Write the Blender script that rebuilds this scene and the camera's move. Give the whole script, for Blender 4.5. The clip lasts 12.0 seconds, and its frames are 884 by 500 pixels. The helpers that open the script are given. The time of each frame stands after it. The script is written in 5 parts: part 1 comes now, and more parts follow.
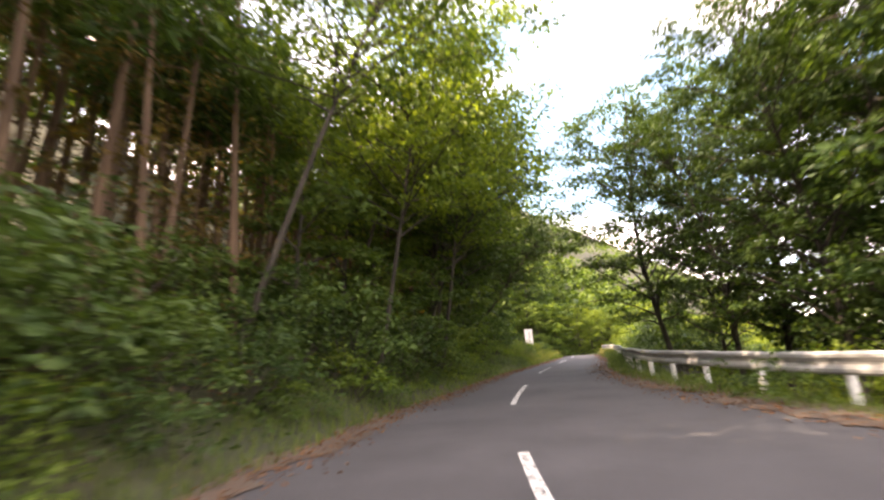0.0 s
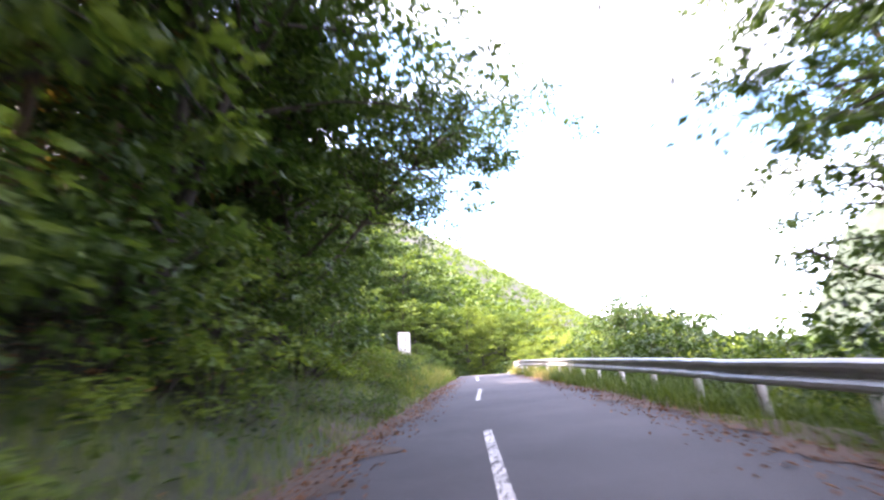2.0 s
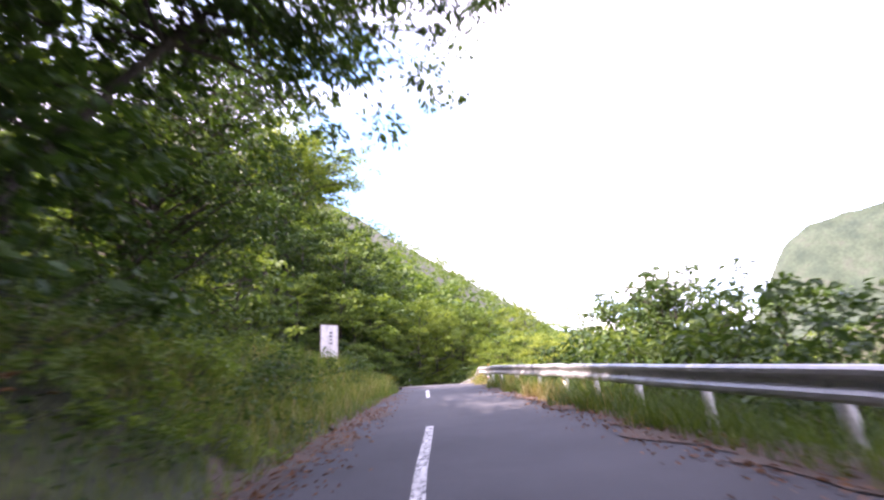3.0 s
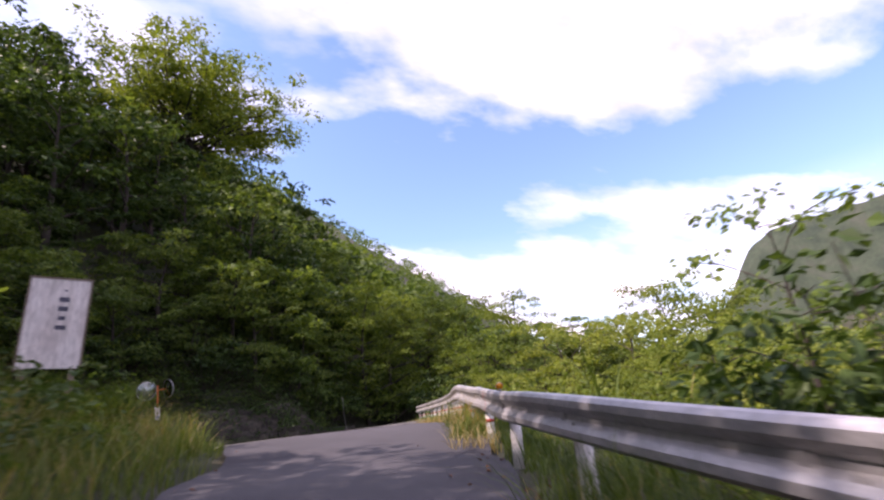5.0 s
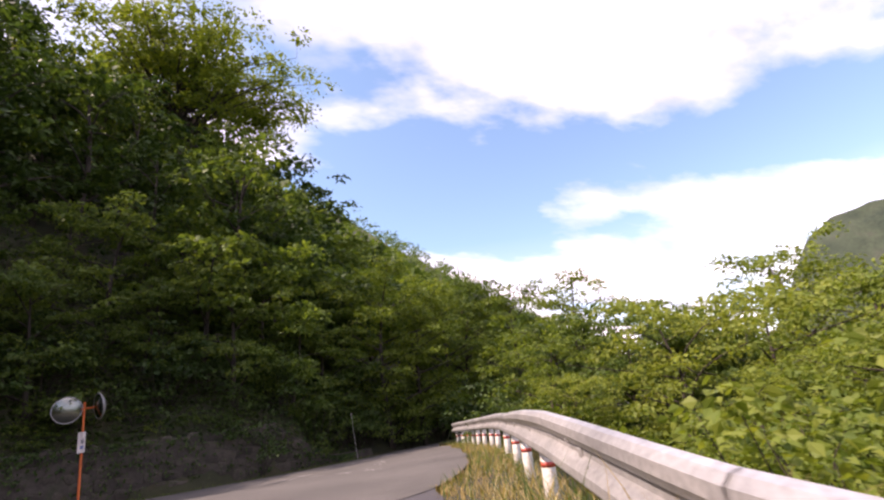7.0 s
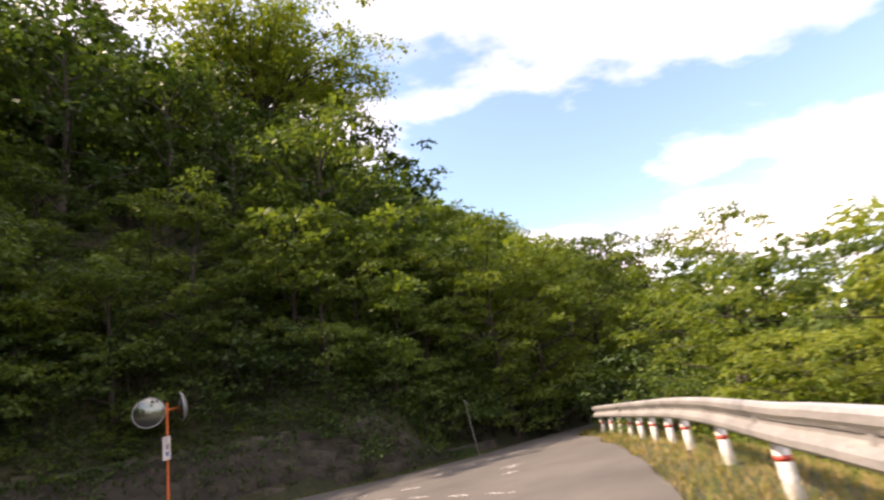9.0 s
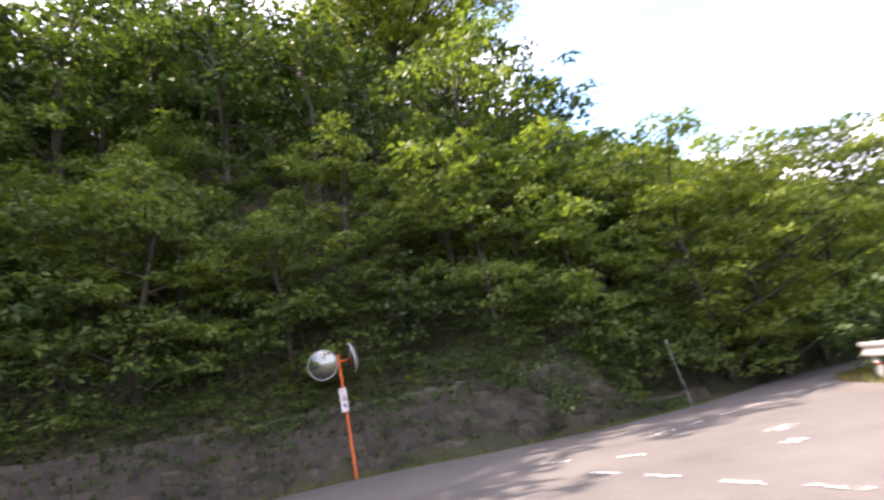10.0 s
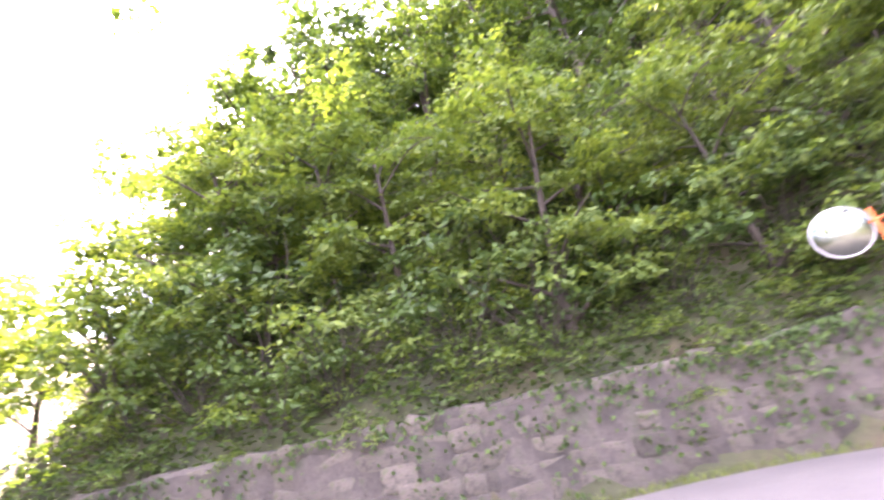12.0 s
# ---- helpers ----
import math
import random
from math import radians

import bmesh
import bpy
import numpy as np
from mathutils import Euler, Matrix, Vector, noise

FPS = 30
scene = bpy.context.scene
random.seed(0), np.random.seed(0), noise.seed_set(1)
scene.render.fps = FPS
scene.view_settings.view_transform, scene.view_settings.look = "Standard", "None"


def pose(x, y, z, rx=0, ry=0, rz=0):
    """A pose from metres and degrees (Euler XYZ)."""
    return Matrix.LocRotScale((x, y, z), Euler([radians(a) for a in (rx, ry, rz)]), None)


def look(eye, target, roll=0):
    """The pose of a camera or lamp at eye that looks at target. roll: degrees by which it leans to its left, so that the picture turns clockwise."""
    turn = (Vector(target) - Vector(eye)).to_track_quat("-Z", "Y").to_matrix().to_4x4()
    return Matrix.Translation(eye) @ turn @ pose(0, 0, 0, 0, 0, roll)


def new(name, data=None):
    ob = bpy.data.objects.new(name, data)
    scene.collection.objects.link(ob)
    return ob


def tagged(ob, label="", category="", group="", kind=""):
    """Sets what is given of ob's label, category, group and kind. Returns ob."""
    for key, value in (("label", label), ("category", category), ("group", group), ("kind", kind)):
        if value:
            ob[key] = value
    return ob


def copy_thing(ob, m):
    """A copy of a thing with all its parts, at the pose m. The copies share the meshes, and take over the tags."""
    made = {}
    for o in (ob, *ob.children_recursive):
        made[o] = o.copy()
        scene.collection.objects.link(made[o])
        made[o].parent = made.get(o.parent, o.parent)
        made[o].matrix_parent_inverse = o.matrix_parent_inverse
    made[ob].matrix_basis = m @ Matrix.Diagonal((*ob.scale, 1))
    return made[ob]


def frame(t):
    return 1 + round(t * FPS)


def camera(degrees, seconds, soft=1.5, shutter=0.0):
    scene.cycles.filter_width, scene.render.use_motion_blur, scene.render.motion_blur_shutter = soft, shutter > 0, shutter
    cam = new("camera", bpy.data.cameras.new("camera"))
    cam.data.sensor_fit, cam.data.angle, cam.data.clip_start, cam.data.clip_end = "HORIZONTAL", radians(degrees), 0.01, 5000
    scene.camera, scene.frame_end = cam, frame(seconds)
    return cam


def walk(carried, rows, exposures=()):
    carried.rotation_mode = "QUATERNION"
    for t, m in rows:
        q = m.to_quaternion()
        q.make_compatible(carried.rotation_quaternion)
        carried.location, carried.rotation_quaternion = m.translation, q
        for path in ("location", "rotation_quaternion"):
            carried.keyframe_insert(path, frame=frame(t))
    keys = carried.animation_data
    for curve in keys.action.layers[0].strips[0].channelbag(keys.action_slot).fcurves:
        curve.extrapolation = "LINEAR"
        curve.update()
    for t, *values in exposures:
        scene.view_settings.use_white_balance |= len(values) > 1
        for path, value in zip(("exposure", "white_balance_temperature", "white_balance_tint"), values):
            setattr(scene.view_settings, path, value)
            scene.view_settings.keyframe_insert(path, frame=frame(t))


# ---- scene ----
cam = camera(86.0, 12.0, soft=2.3, shutter=0.38)
PATH = [
    (0.0, (-1.630, 2.046, 2.633), (-1.385, 11.586, 5.622), -4.18),
    (0.5, (-1.163, 7.558, 3.021), (-0.310, 17.060, 6.020), -6.16),
    (1.0, (-0.445, 12.768, 3.437), (1.107, 22.181, 6.433), -6.17),
    (1.5, (0.763, 17.788, 3.905), (2.890, 27.002, 7.155), -4.49),
    (2.0, (2.016, 22.088, 4.330), (4.746, 31.198, 7.421), -4.25),
    (2.5, (3.580, 26.551, 4.729), (6.813, 35.490, 7.834), -4.09),
    (3.0, (5.224, 30.677, 5.082), (8.796, 39.485, 8.191), -4.06),
    (3.5, (6.978, 34.536, 5.449), (10.811, 43.221, 8.594), -3.63),
    (4.0, (8.677, 38.199, 5.802), (12.707, 46.783, 8.976), -3.78),
    (4.5, (10.227, 41.566, 6.120), (14.372, 50.091, 9.306), -4.44),
    (5.0, (11.574, 44.517, 6.396), (15.732, 53.033, 9.588), -5.10),
    (5.5, (12.665, 46.929, 6.621), (16.711, 55.493, 9.826), -5.28),
    (6.0, (13.483, 48.749, 6.780), (17.299, 57.406, 10.018), -4.99),
    (6.5, (14.115, 50.156, 6.863), (17.706, 58.888, 10.159), -5.53),
    (7.0, (14.562, 51.235, 6.930), (18.017, 60.001, 10.280), -5.80),
    (7.5, (14.863, 52.124, 6.998), (18.179, 60.932, 10.379), -5.82),
    (8.0, (15.082, 52.987, 7.065), (18.114, 61.897, 10.444), -6.06),
    (8.5, (15.278, 53.988, 7.132), (17.736, 63.092, 10.461), -7.02),
    (9.0, (15.421, 55.213, 7.201), (16.837, 64.572, 10.427), -8.22),
    (9.5, (15.233, 56.473, 7.287), (15.106, 66.004, 10.312), -7.72),
    (10.0, (14.777, 57.666, 7.349), (13.082, 67.153, 10.020), -9.21),
    (10.5, (14.064, 58.708, 7.335), (10.615, 67.712, 9.988), -9.69),
    (11.0, (13.252, 59.510, 7.308), (8.258, 67.691, 10.161), -11.87),
    (11.5, (12.302, 60.190, 7.268), (5.778, 67.161, 10.240), -11.51),
    (12.0, (11.330, 60.733, 7.043), (3.570, 66.158, 10.259), -13.37),
]
EXPOSURES = [(0.0, 2.6, 9200, 24), (0.8, 3.4, 7600, 31), (1.5, 3.4, 6900, 32), (2.2, 3.0, 6600, 35), (3.0, 2.3, 6600, 40), (3.7, 1.75, 6600, 43), (5.3, 0.65, 6800, 40), (6.7, 0.72, 7200, 38), (8.5, 1.05, 8000, 31),
             (9.5, 1.4, 8400, 28), (10.0, 2.1, 7200, 33), (10.5, 3.4, 7300, 41), (11.2, 4.2, 7200, 43), (12.0, 4.4, 7100, 45)]
walk(cam, [(t, look(eye, target, roll)) for t, eye, target, roll in PATH], EXPOSURES)

# ---------------------------------------------------------------- light
SUN_AZ, SUN_EL = -86.0, 47.0          # degrees clockwise from +y, and above the horizon


def ramp_of(nt, source, stops):
    r = nt.nodes.new("ShaderNodeValToRGB")
    els = r.color_ramp.elements
    while len(els) < len(stops):
        els.new(0.5)
    for e, (p, v) in zip(els, stops):
        e.position, e.color = p, (v, v, v, 1.0)
    nt.links.new(source, r.inputs[0])
    return r.outputs[0]


def make_world():
    world = bpy.data.worlds.new("sky")
    world.use_nodes = True
    scene.world = world
    nt = world.node_tree
    nt.nodes.clear()
    out = nt.nodes.new("ShaderNodeOutputWorld")
    back = nt.nodes.new("ShaderNodeBackground")
    sky = nt.nodes.new("ShaderNodeTexSky")
    sky.sky_type = "NISHITA"
    sky.sun_disc = False
    sky.sun_elevation = radians(SUN_EL)
    sky.sun_rotation = radians(SUN_AZ)
    sky.air_density, sky.dust_density, sky.ozone_density = 1.0, 0.9, 1.1
    coord = nt.nodes.new("ShaderNodeTexCoord")
    sep = nt.nodes.new("ShaderNodeSeparateXYZ")
    nt.links.new(coord.outputs["Generated"], sep.inputs[0])
    # clouds lie on a flat layer overhead
    up = nt.nodes.new("ShaderNodeMath")
    up.operation = "ADD"
    up.inputs[1].default_value = 0.22
    nt.links.new(sep.outputs["Z"], up.inputs[0])
    div = nt.nodes.new("ShaderNodeVectorMath")
    div.operation = "DIVIDE"
    comb = nt.nodes.new("ShaderNodeCombineXYZ")
    for k in range(3):
        nt.links.new(up.outputs[0], comb.inputs[k])
    nt.links.new(coord.outputs["Generated"], div.inputs[0])
    nt.links.new(comb.outputs[0], div.inputs[1])
    mapping = nt.nodes.new("ShaderNodeMapping")
    mapping.inputs["Location"].default_value = (3.1, 0.6, 0.0)
    mapping.inputs["Rotation"].default_value = (0.0, 0.0, 0.5)
    mapping.inputs["Scale"].default_value = (0.75, 1.25, 1.0)
    nt.links.new(div.outputs[0], mapping.inputs[0])
    nz = nt.nodes.new("ShaderNodeTexNoise")
    nz.inputs["Scale"].default_value = 2.2
    nz.inputs["Detail"].default_value = 9.0
    nz.inputs["Roughness"].default_value = 0.52
    nt.links.new(mapping.outputs[0], nz.inputs["Vector"])
    # cover: a clear belt across the valley, cloud thickening above and below it
    dot = nt.nodes.new("ShaderNodeVectorMath")
    dot.operation = "DOT_PRODUCT"
    dot.inputs[1].default_value = (0.295, 0.388, -0.873)
    nt.links.new(coord.outputs["Generated"], dot.inputs[0])
    shifted = nt.nodes.new("ShaderNodeMath")
    shifted.operation = "MULTIPLY_ADD"
    shifted.inputs[1].default_value, shifted.inputs[2].default_value = 1.0, 0.5
    nt.links.new(dot.outputs["Value"], shifted.inputs[0])
    cover = ramp_of(nt, shifted.outputs[0], [(0.0, 0.62), (0.20, 0.66), (0.33, 0.62), (0.42, 0.45), (0.52, 0.36), (0.585, 0.42), (0.64, 0.58), (0.72, 0.66)])
    total = nt.nodes.new("ShaderNodeMath")
    total.operation = "ADD"
    nt.links.new(nz.outputs["Fac"], total.inputs[0])
    nt.links.new(cover, total.inputs[1])
    ramp = nt.nodes.new("ShaderNodeValToRGB")
    ramp.color_ramp.elements[0].position = 0.49
    ramp.color_ramp.elements[1].position = 0.66
    half = nt.nodes.new("ShaderNodeMath")
    half.operation = "MULTIPLY"
    half.inputs[1].default_value = 0.5
    nt.links.new(total.outputs[0], half.inputs[0])
    nt.links.new(half.outputs[0], ramp.inputs[0])
    # thin haze of cloud towards the horizon
    low = nt.nodes.new("ShaderNodeMapRange")
    low.inputs["From Min"].default_value = 0.0
    low.inputs["From Max"].default_value = 0.34
    low.inputs["To Min"].default_value = 0.4
    low.inputs["To Max"].default_value = 0.0
    nt.links.new(sep.outputs["Z"], low.inputs["Value"])
    mx = nt.nodes.new("ShaderNodeMath")
    mx.operation = "MAXIMUM"
    nt.links.new(ramp.outputs[0], mx.inputs[0])
    nt.links.new(low.outputs[0], mx.inputs[1])
    mix = nt.nodes.new("ShaderNodeMix")
    mix.data_type = "RGBA"
    nt.links.new(mx.outputs[0], mix.inputs["Factor"])
    azure = nt.nodes.new("ShaderNodeMix")
    azure.data_type, azure.blend_type = "RGBA", "MULTIPLY"
    azure.inputs["Factor"].default_value = 1.0
    azure.inputs["B"].default_value = (1.02, 1.26, 1.24, 1.0)
    nt.links.new(sky.outputs[0], azure.inputs["A"])
    nt.links.new(azure.outputs["Result"], mix.inputs["A"])
    billow = nt.nodes.new("ShaderNodeTexNoise")
    billow.inputs["Scale"].default_value, billow.inputs["Detail"].default_value = 3.4, 6.0
    nt.links.new(mapping.outputs[0], billow.inputs["Vector"])
    shade = nt.nodes.new("ShaderNodeValToRGB")
    shade.color_ramp.elements[0].position, shade.color_ramp.elements[0].color = 0.36, (0.58, 0.57, 0.66, 1.0)
    shade.color_ramp.elements[1].position, shade.color_ramp.elements[1].color = 0.60, (1.0, 0.985, 1.0, 1.0)
    nt.links.new(billow.outputs["Fac"], shade.inputs[0])
    lit = nt.nodes.new("ShaderNodeMix")
    lit.data_type, lit.blend_type = "RGBA", "MULTIPLY"
    lit.inputs["Factor"].default_value = 1.0
    lit.inputs["B"].default_value = (10.2, 10.0, 10.4, 1.0)
    nt.links.new(shade.outputs[0], lit.inputs["A"])
    nt.links.new(lit.outputs["Result"], mix.inputs["B"])
    nt.links.new(mix.outputs["Result"], back.inputs["Color"])
    back.inputs["Strength"].default_value = 0.165
    nt.links.new(back.outputs[0], out.inputs[0])


make_world()
sun_data = bpy.data.lights.new("sun", "SUN")
sun_data.energy = 5.0
sun_data.angle = radians(0.53)
sun_data.color = (1.0, 0.94, 0.82)
sun = new("sun", sun_data)
sun_dir = Vector((math.sin(radians(SUN_AZ)) * math.cos(radians(SUN_EL)), math.cos(radians(SUN_AZ)) * math.cos(radians(SUN_EL)), math.sin(radians(SUN_EL))))
sun.matrix_world = look(sun_dir * 200, (0, 0, 0))


# ---------------------------------------------------------------- materials
def nodes_of(name):
    mat = bpy.data.materials.new(name)
    mat.use_nodes = True
    nt = mat.node_tree
    return mat, nt, nt.nodes["Principled BSDF"]


def ramp_node(nt, source, stops):
    r = nt.nodes.new("ShaderNodeValToRGB")
    els = r.color_ramp.elements
    while len(els) < len(stops):
        els.new(0.5)
    for e, (p, c) in zip(els, stops):
        e.position, e.color = p, (*c, 1.0)
    nt.links.new(source, r.inputs[0])
    return r.outputs[0]


def noise_node(nt, scale, detail=6.0, rough=0.6, vec="Object", stretch=(1, 1, 1)):
    c = nt.nodes.new("ShaderNodeTexCoord")
    m = nt.nodes.new("ShaderNodeMapping")
    m.inputs["Scale"].default_value = stretch
    n = nt.nodes.new("ShaderNodeTexNoise")
    n.inputs["Scale"].default_value = scale
    n.inputs["Detail"].default_value = detail
    n.inputs["Roughness"].default_value = rough
    nt.links.new(c.outputs[vec], m.inputs[0])
    nt.links.new(m.outputs[0], n.inputs["Vector"])
    return n.outputs["Fac"]


def mixed(nt, fac, a, b, how="MIX"):
    m = nt.nodes.new("ShaderNodeMix")
    m.data_type, m.blend_type = "RGBA", how
    for sock, v in (("Factor", fac), ("A", a), ("B", b)):
        if isinstance(v, (int, float)):
            m.inputs[sock].default_value = v
        elif isinstance(v, tuple):
            m.inputs[sock].default_value = (*v, 1.0)
        else:
            nt.links.new(v, m.inputs[sock])
    return m.outputs["Result"]


def bump(nt, bsdf, height, strength=0.3, distance=0.02):
    b = nt.nodes.new("ShaderNodeBump")
    b.inputs["Strength"].default_value = strength
    b.inputs["Distance"].default_value = distance
    nt.links.new(height, b.inputs["Height"])
    nt.links.new(b.outputs[0], bsdf.inputs["Normal"])


def surface(name, dark, light, scale=3.0, fine=40.0, rough=0.85, metal=0.0, relief=0.3, third=None, stretch=(1, 1, 1), by_object=0.0):
    mat, nt, p = nodes_of(name)
    big = noise_node(nt, scale, stretch=stretch)
    small = noise_node(nt, fine, detail=8, stretch=stretch)
    stops = [(0.32, dark), (0.68, light)] if third is None else [(0.28, dark), (0.52, light), (0.72, third)]
    col = ramp_node(nt, big, stops)
    grain = ramp_node(nt, small, [(0.3, (0.72, 0.72, 0.72)), (0.7, (1.18, 1.18, 1.18))])
    col = mixed(nt, 1.0, col, grain, "MULTIPLY")
    if by_object:
        info = nt.nodes.new("ShaderNodeObjectInfo")
        tone = ramp_node(nt, info.outputs["Random"], [(0.0, (1 - by_object,) * 3), (1.0, (1 + by_object,) * 3)])
        col = mixed(nt, 1.0, col, tone, "MULTIPLY")
    nt.links.new(col, p.inputs["Base Color"])
    p.inputs["Roughness"].default_value = rough
    p.inputs["Metallic"].default_value = metal
    bump(nt, p, small, relief)
    return mat


def leaf_material(name, dark, mid, light, glow=0.42, rough=0.55):
    """A leaf that is lit from both sides: gloss and colour on top, light that passes through it below."""
    mat, nt, p = nodes_of(name)
    geo = nt.nodes.new("ShaderNodeNewGeometry")
    info = nt.nodes.new("ShaderNodeObjectInfo")
    add = nt.nodes.new("ShaderNodeMath")
    add.operation = "MULTIPLY_ADD"
    nt.links.new(info.outputs["Random"], add.inputs[0])
    add.inputs[1].default_value = 0.45
    half = nt.nodes.new("ShaderNodeMath")
    half.operation = "MULTIPLY"
    half.inputs[1].default_value = 0.55
    nt.links.new(geo.outputs["Random Per Island"], half.inputs[0])
    nt.links.new(half.outputs[0], add.inputs[2])
    col = ramp_node(nt, add.outputs[0], [(0.1, dark), (0.5, mid), (0.92, light)])
    patch = noise_node(nt, 0.9, detail=3)
    col = mixed(nt, 1.0, col, ramp_node(nt, patch, [(0.3, (0.75, 0.78, 0.8)), (0.7, (1.2, 1.15, 1.0))]), "MULTIPLY")
    nt.links.new(col, p.inputs["Base Color"])
    p.inputs["Roughness"].default_value = rough
    p.inputs["Specular IOR Level"].default_value = 0.22
    tr = nt.nodes.new("ShaderNodeBsdfTranslucent")
    nt.links.new(mixed(nt, 1.0, col, (1.5, 1.45, 0.6), "MULTIPLY"), tr.inputs["Color"])
    mixs = nt.nodes.new("ShaderNodeMixShader")
    mixs.inputs[0].default_value = glow
    out = nt.nodes["Material Output"]
    nt.links.new(p.outputs[0], mixs.inputs[1])
    nt.links.new(tr.outputs[0], mixs.inputs[2])
    nt.links.new(mixs.outputs[0], out.inputs["Surface"])
    return mat


LEAF_OAK = leaf_material("leaf_broad", (0.036, 0.070, 0.020), (0.072, 0.122, 0.030), (0.135, 0.19, 0.045), glow=0.40)
LEAF_BRIGHT = leaf_material("leaf_young", (0.066, 0.115, 0.024), (0.12, 0.185, 0.036), (0.20, 0.265, 0.055), glow=0.44)
# evergreen leaf, also put on trees to darken them in place of shade
LEAF_DARK = leaf_material("leaf_evergreen_shade", (0.024, 0.052, 0.016), (0.045, 0.085, 0.022), (0.08, 0.13, 0.032), glow=0.3, rough=0.5)
LEAF_VINE = leaf_material("leaf_vine", (0.08, 0.13, 0.022), (0.14, 0.195, 0.032), (0.21, 0.25, 0.05), glow=0.42)
GRASS_GREEN = leaf_material("grass_blade", (0.042, 0.08, 0.018), (0.085, 0.135, 0.028), (0.17, 0.21, 0.05), glow=0.4)
GRASS_DRY = leaf_material("grass_dry", (0.20, 0.15, 0.06), (0.32, 0.25, 0.11), (0.42, 0.36, 0.19), glow=0.3, rough=0.7)
CEDAR_DEAD = leaf_material("dead_needles", (0.07, 0.05, 0.018), (0.12, 0.085, 0.03), (0.19, 0.13, 0.045), glow=0.35, rough=0.8)
LITTER = leaf_material("dead_leaf", (0.10, 0.045, 0.02), (0.20, 0.09, 0.045), (0.32, 0.19, 0.10), glow=0.1, rough=0.8)
BARK = surface("bark", (0.020, 0.015, 0.011), (0.068, 0.054, 0.040), scale=3.0, fine=24.0, rough=0.95, relief=0.8, stretch=(1, 1, 0.2))
BARK_CEDAR = surface("bark_cedar", (0.075, 0.042, 0.026), (0.19, 0.115, 0.07), scale=4.0, fine=30.0, rough=0.95, relief=0.8, stretch=(1, 1, 0.08))
SOIL = surface("forest_soil", (0.016, 0.020, 0.008), (0.034, 0.038, 0.014), scale=0.6, fine=9.0, rough=0.95, relief=0.8, third=(0.055, 0.040, 0.022))
ASPHALT = surface("asphalt", (0.036, 0.035, 0.038), (0.060, 0.058, 0.062), scale=0.5, fine=70.0, rough=0.88, relief=0.35)
# base colour lowered in place of tree shade on the junction
ASPHALT_OLD = surface("asphalt_old", (0.060, 0.057, 0.051), (0.100, 0.094, 0.084), scale=0.45, fine=60.0, rough=0.9, relief=0.4)
STEEL = surface("galvanised_steel", (0.30, 0.30, 0.30), (0.50, 0.49, 0.48), scale=1.3, fine=25.0, rough=0.45, metal=0.45, relief=0.05)
POST_WHITE = surface("white_post_paint", (0.50, 0.48, 0.43), (0.74, 0.72, 0.67), scale=6.0, fine=35.0, rough=0.55, relief=0.1)
RED_TAPE = surface("red_band", (0.42, 0.05, 0.035), (0.56, 0.08, 0.05), scale=8.0, rough=0.5, relief=0.05)
ORANGE = surface("orange_paint", (0.60, 0.115, 0.02), (0.76, 0.17, 0.035), scale=5.0, rough=0.5, relief=0.08)
REFLECT = surface("amber_reflector", (0.85, 0.30, 0.015), (0.95, 0.38, 0.03), scale=30.0, rough=0.25, relief=0.1)
# brown earth, darkened on both verges to include the shadow by the rail
EARTH = surface("litter_earth", (0.035, 0.026, 0.019), (0.085, 0.055, 0.038), scale=1.5, fine=30.0, rough=0.95, relief=0.7, third=(0.07, 0.064, 0.05))
# mossy stone and concrete, both darkened because the wall lies in shade
STONE = surface("wall_stone", (0.022, 0.022, 0.014), (0.072, 0.060, 0.047), scale=3.4, fine=14.0, rough=0.92, relief=1.0, third=(0.045, 0.052, 0.024), by_object=0.35)
MORTAR = surface("wall_concrete", (0.025, 0.022, 0.017), (0.062, 0.052, 0.042), scale=1.6, fine=12.0, rough=0.95, relief=0.9, third=(0.035, 0.042, 0.02))
BOARD = surface("board_white", (0.56, 0.50, 0.46), (0.80, 0.76, 0.72), scale=2.2, fine=18.0, rough=0.7, relief=0.1, stretch=(1, 1, 0.3))
INK = surface("sign_ink", (0.05, 0.05, 0.07), (0.10, 0.10, 0.14), scale=12.0, rough=0.7, relief=0.05)
BLUE_INK = surface("sign_blue", (0.10, 0.14, 0.32), (0.16, 0.20, 0.42), scale=12.0, rough=0.7, relief=0.05)
WOOD = surface("weathered_wood", (0.14, 0.10, 0.07), (0.27, 0.22, 0.17), scale=3.0, fine=30.0, rough=0.9, relief=0.5, stretch=(1, 1, 0.1))
# wooded mountain side; distance haze is put into its muted grey-green
ROCK = surface("far_hazed_slope", (0.016, 0.029, 0.017), (0.034, 0.050, 0.028), scale=0.06, fine=0.35, rough=0.95, relief=0.6, third=(0.050, 0.056, 0.040))
MIRROR_GLASS = nodes_of("mirror_face")[0]
MIRROR_GLASS.node_tree.nodes["Principled BSDF"].inputs["Metallic"].default_value = 1.0
MIRROR_GLASS.node_tree.nodes["Principled BSDF"].inputs["Roughness"].default_value = 0.22
MIRROR_GLASS.node_tree.nodes["Principled BSDF"].inputs["Base Color"].default_value = (0.19, 0.21, 0.19, 1)


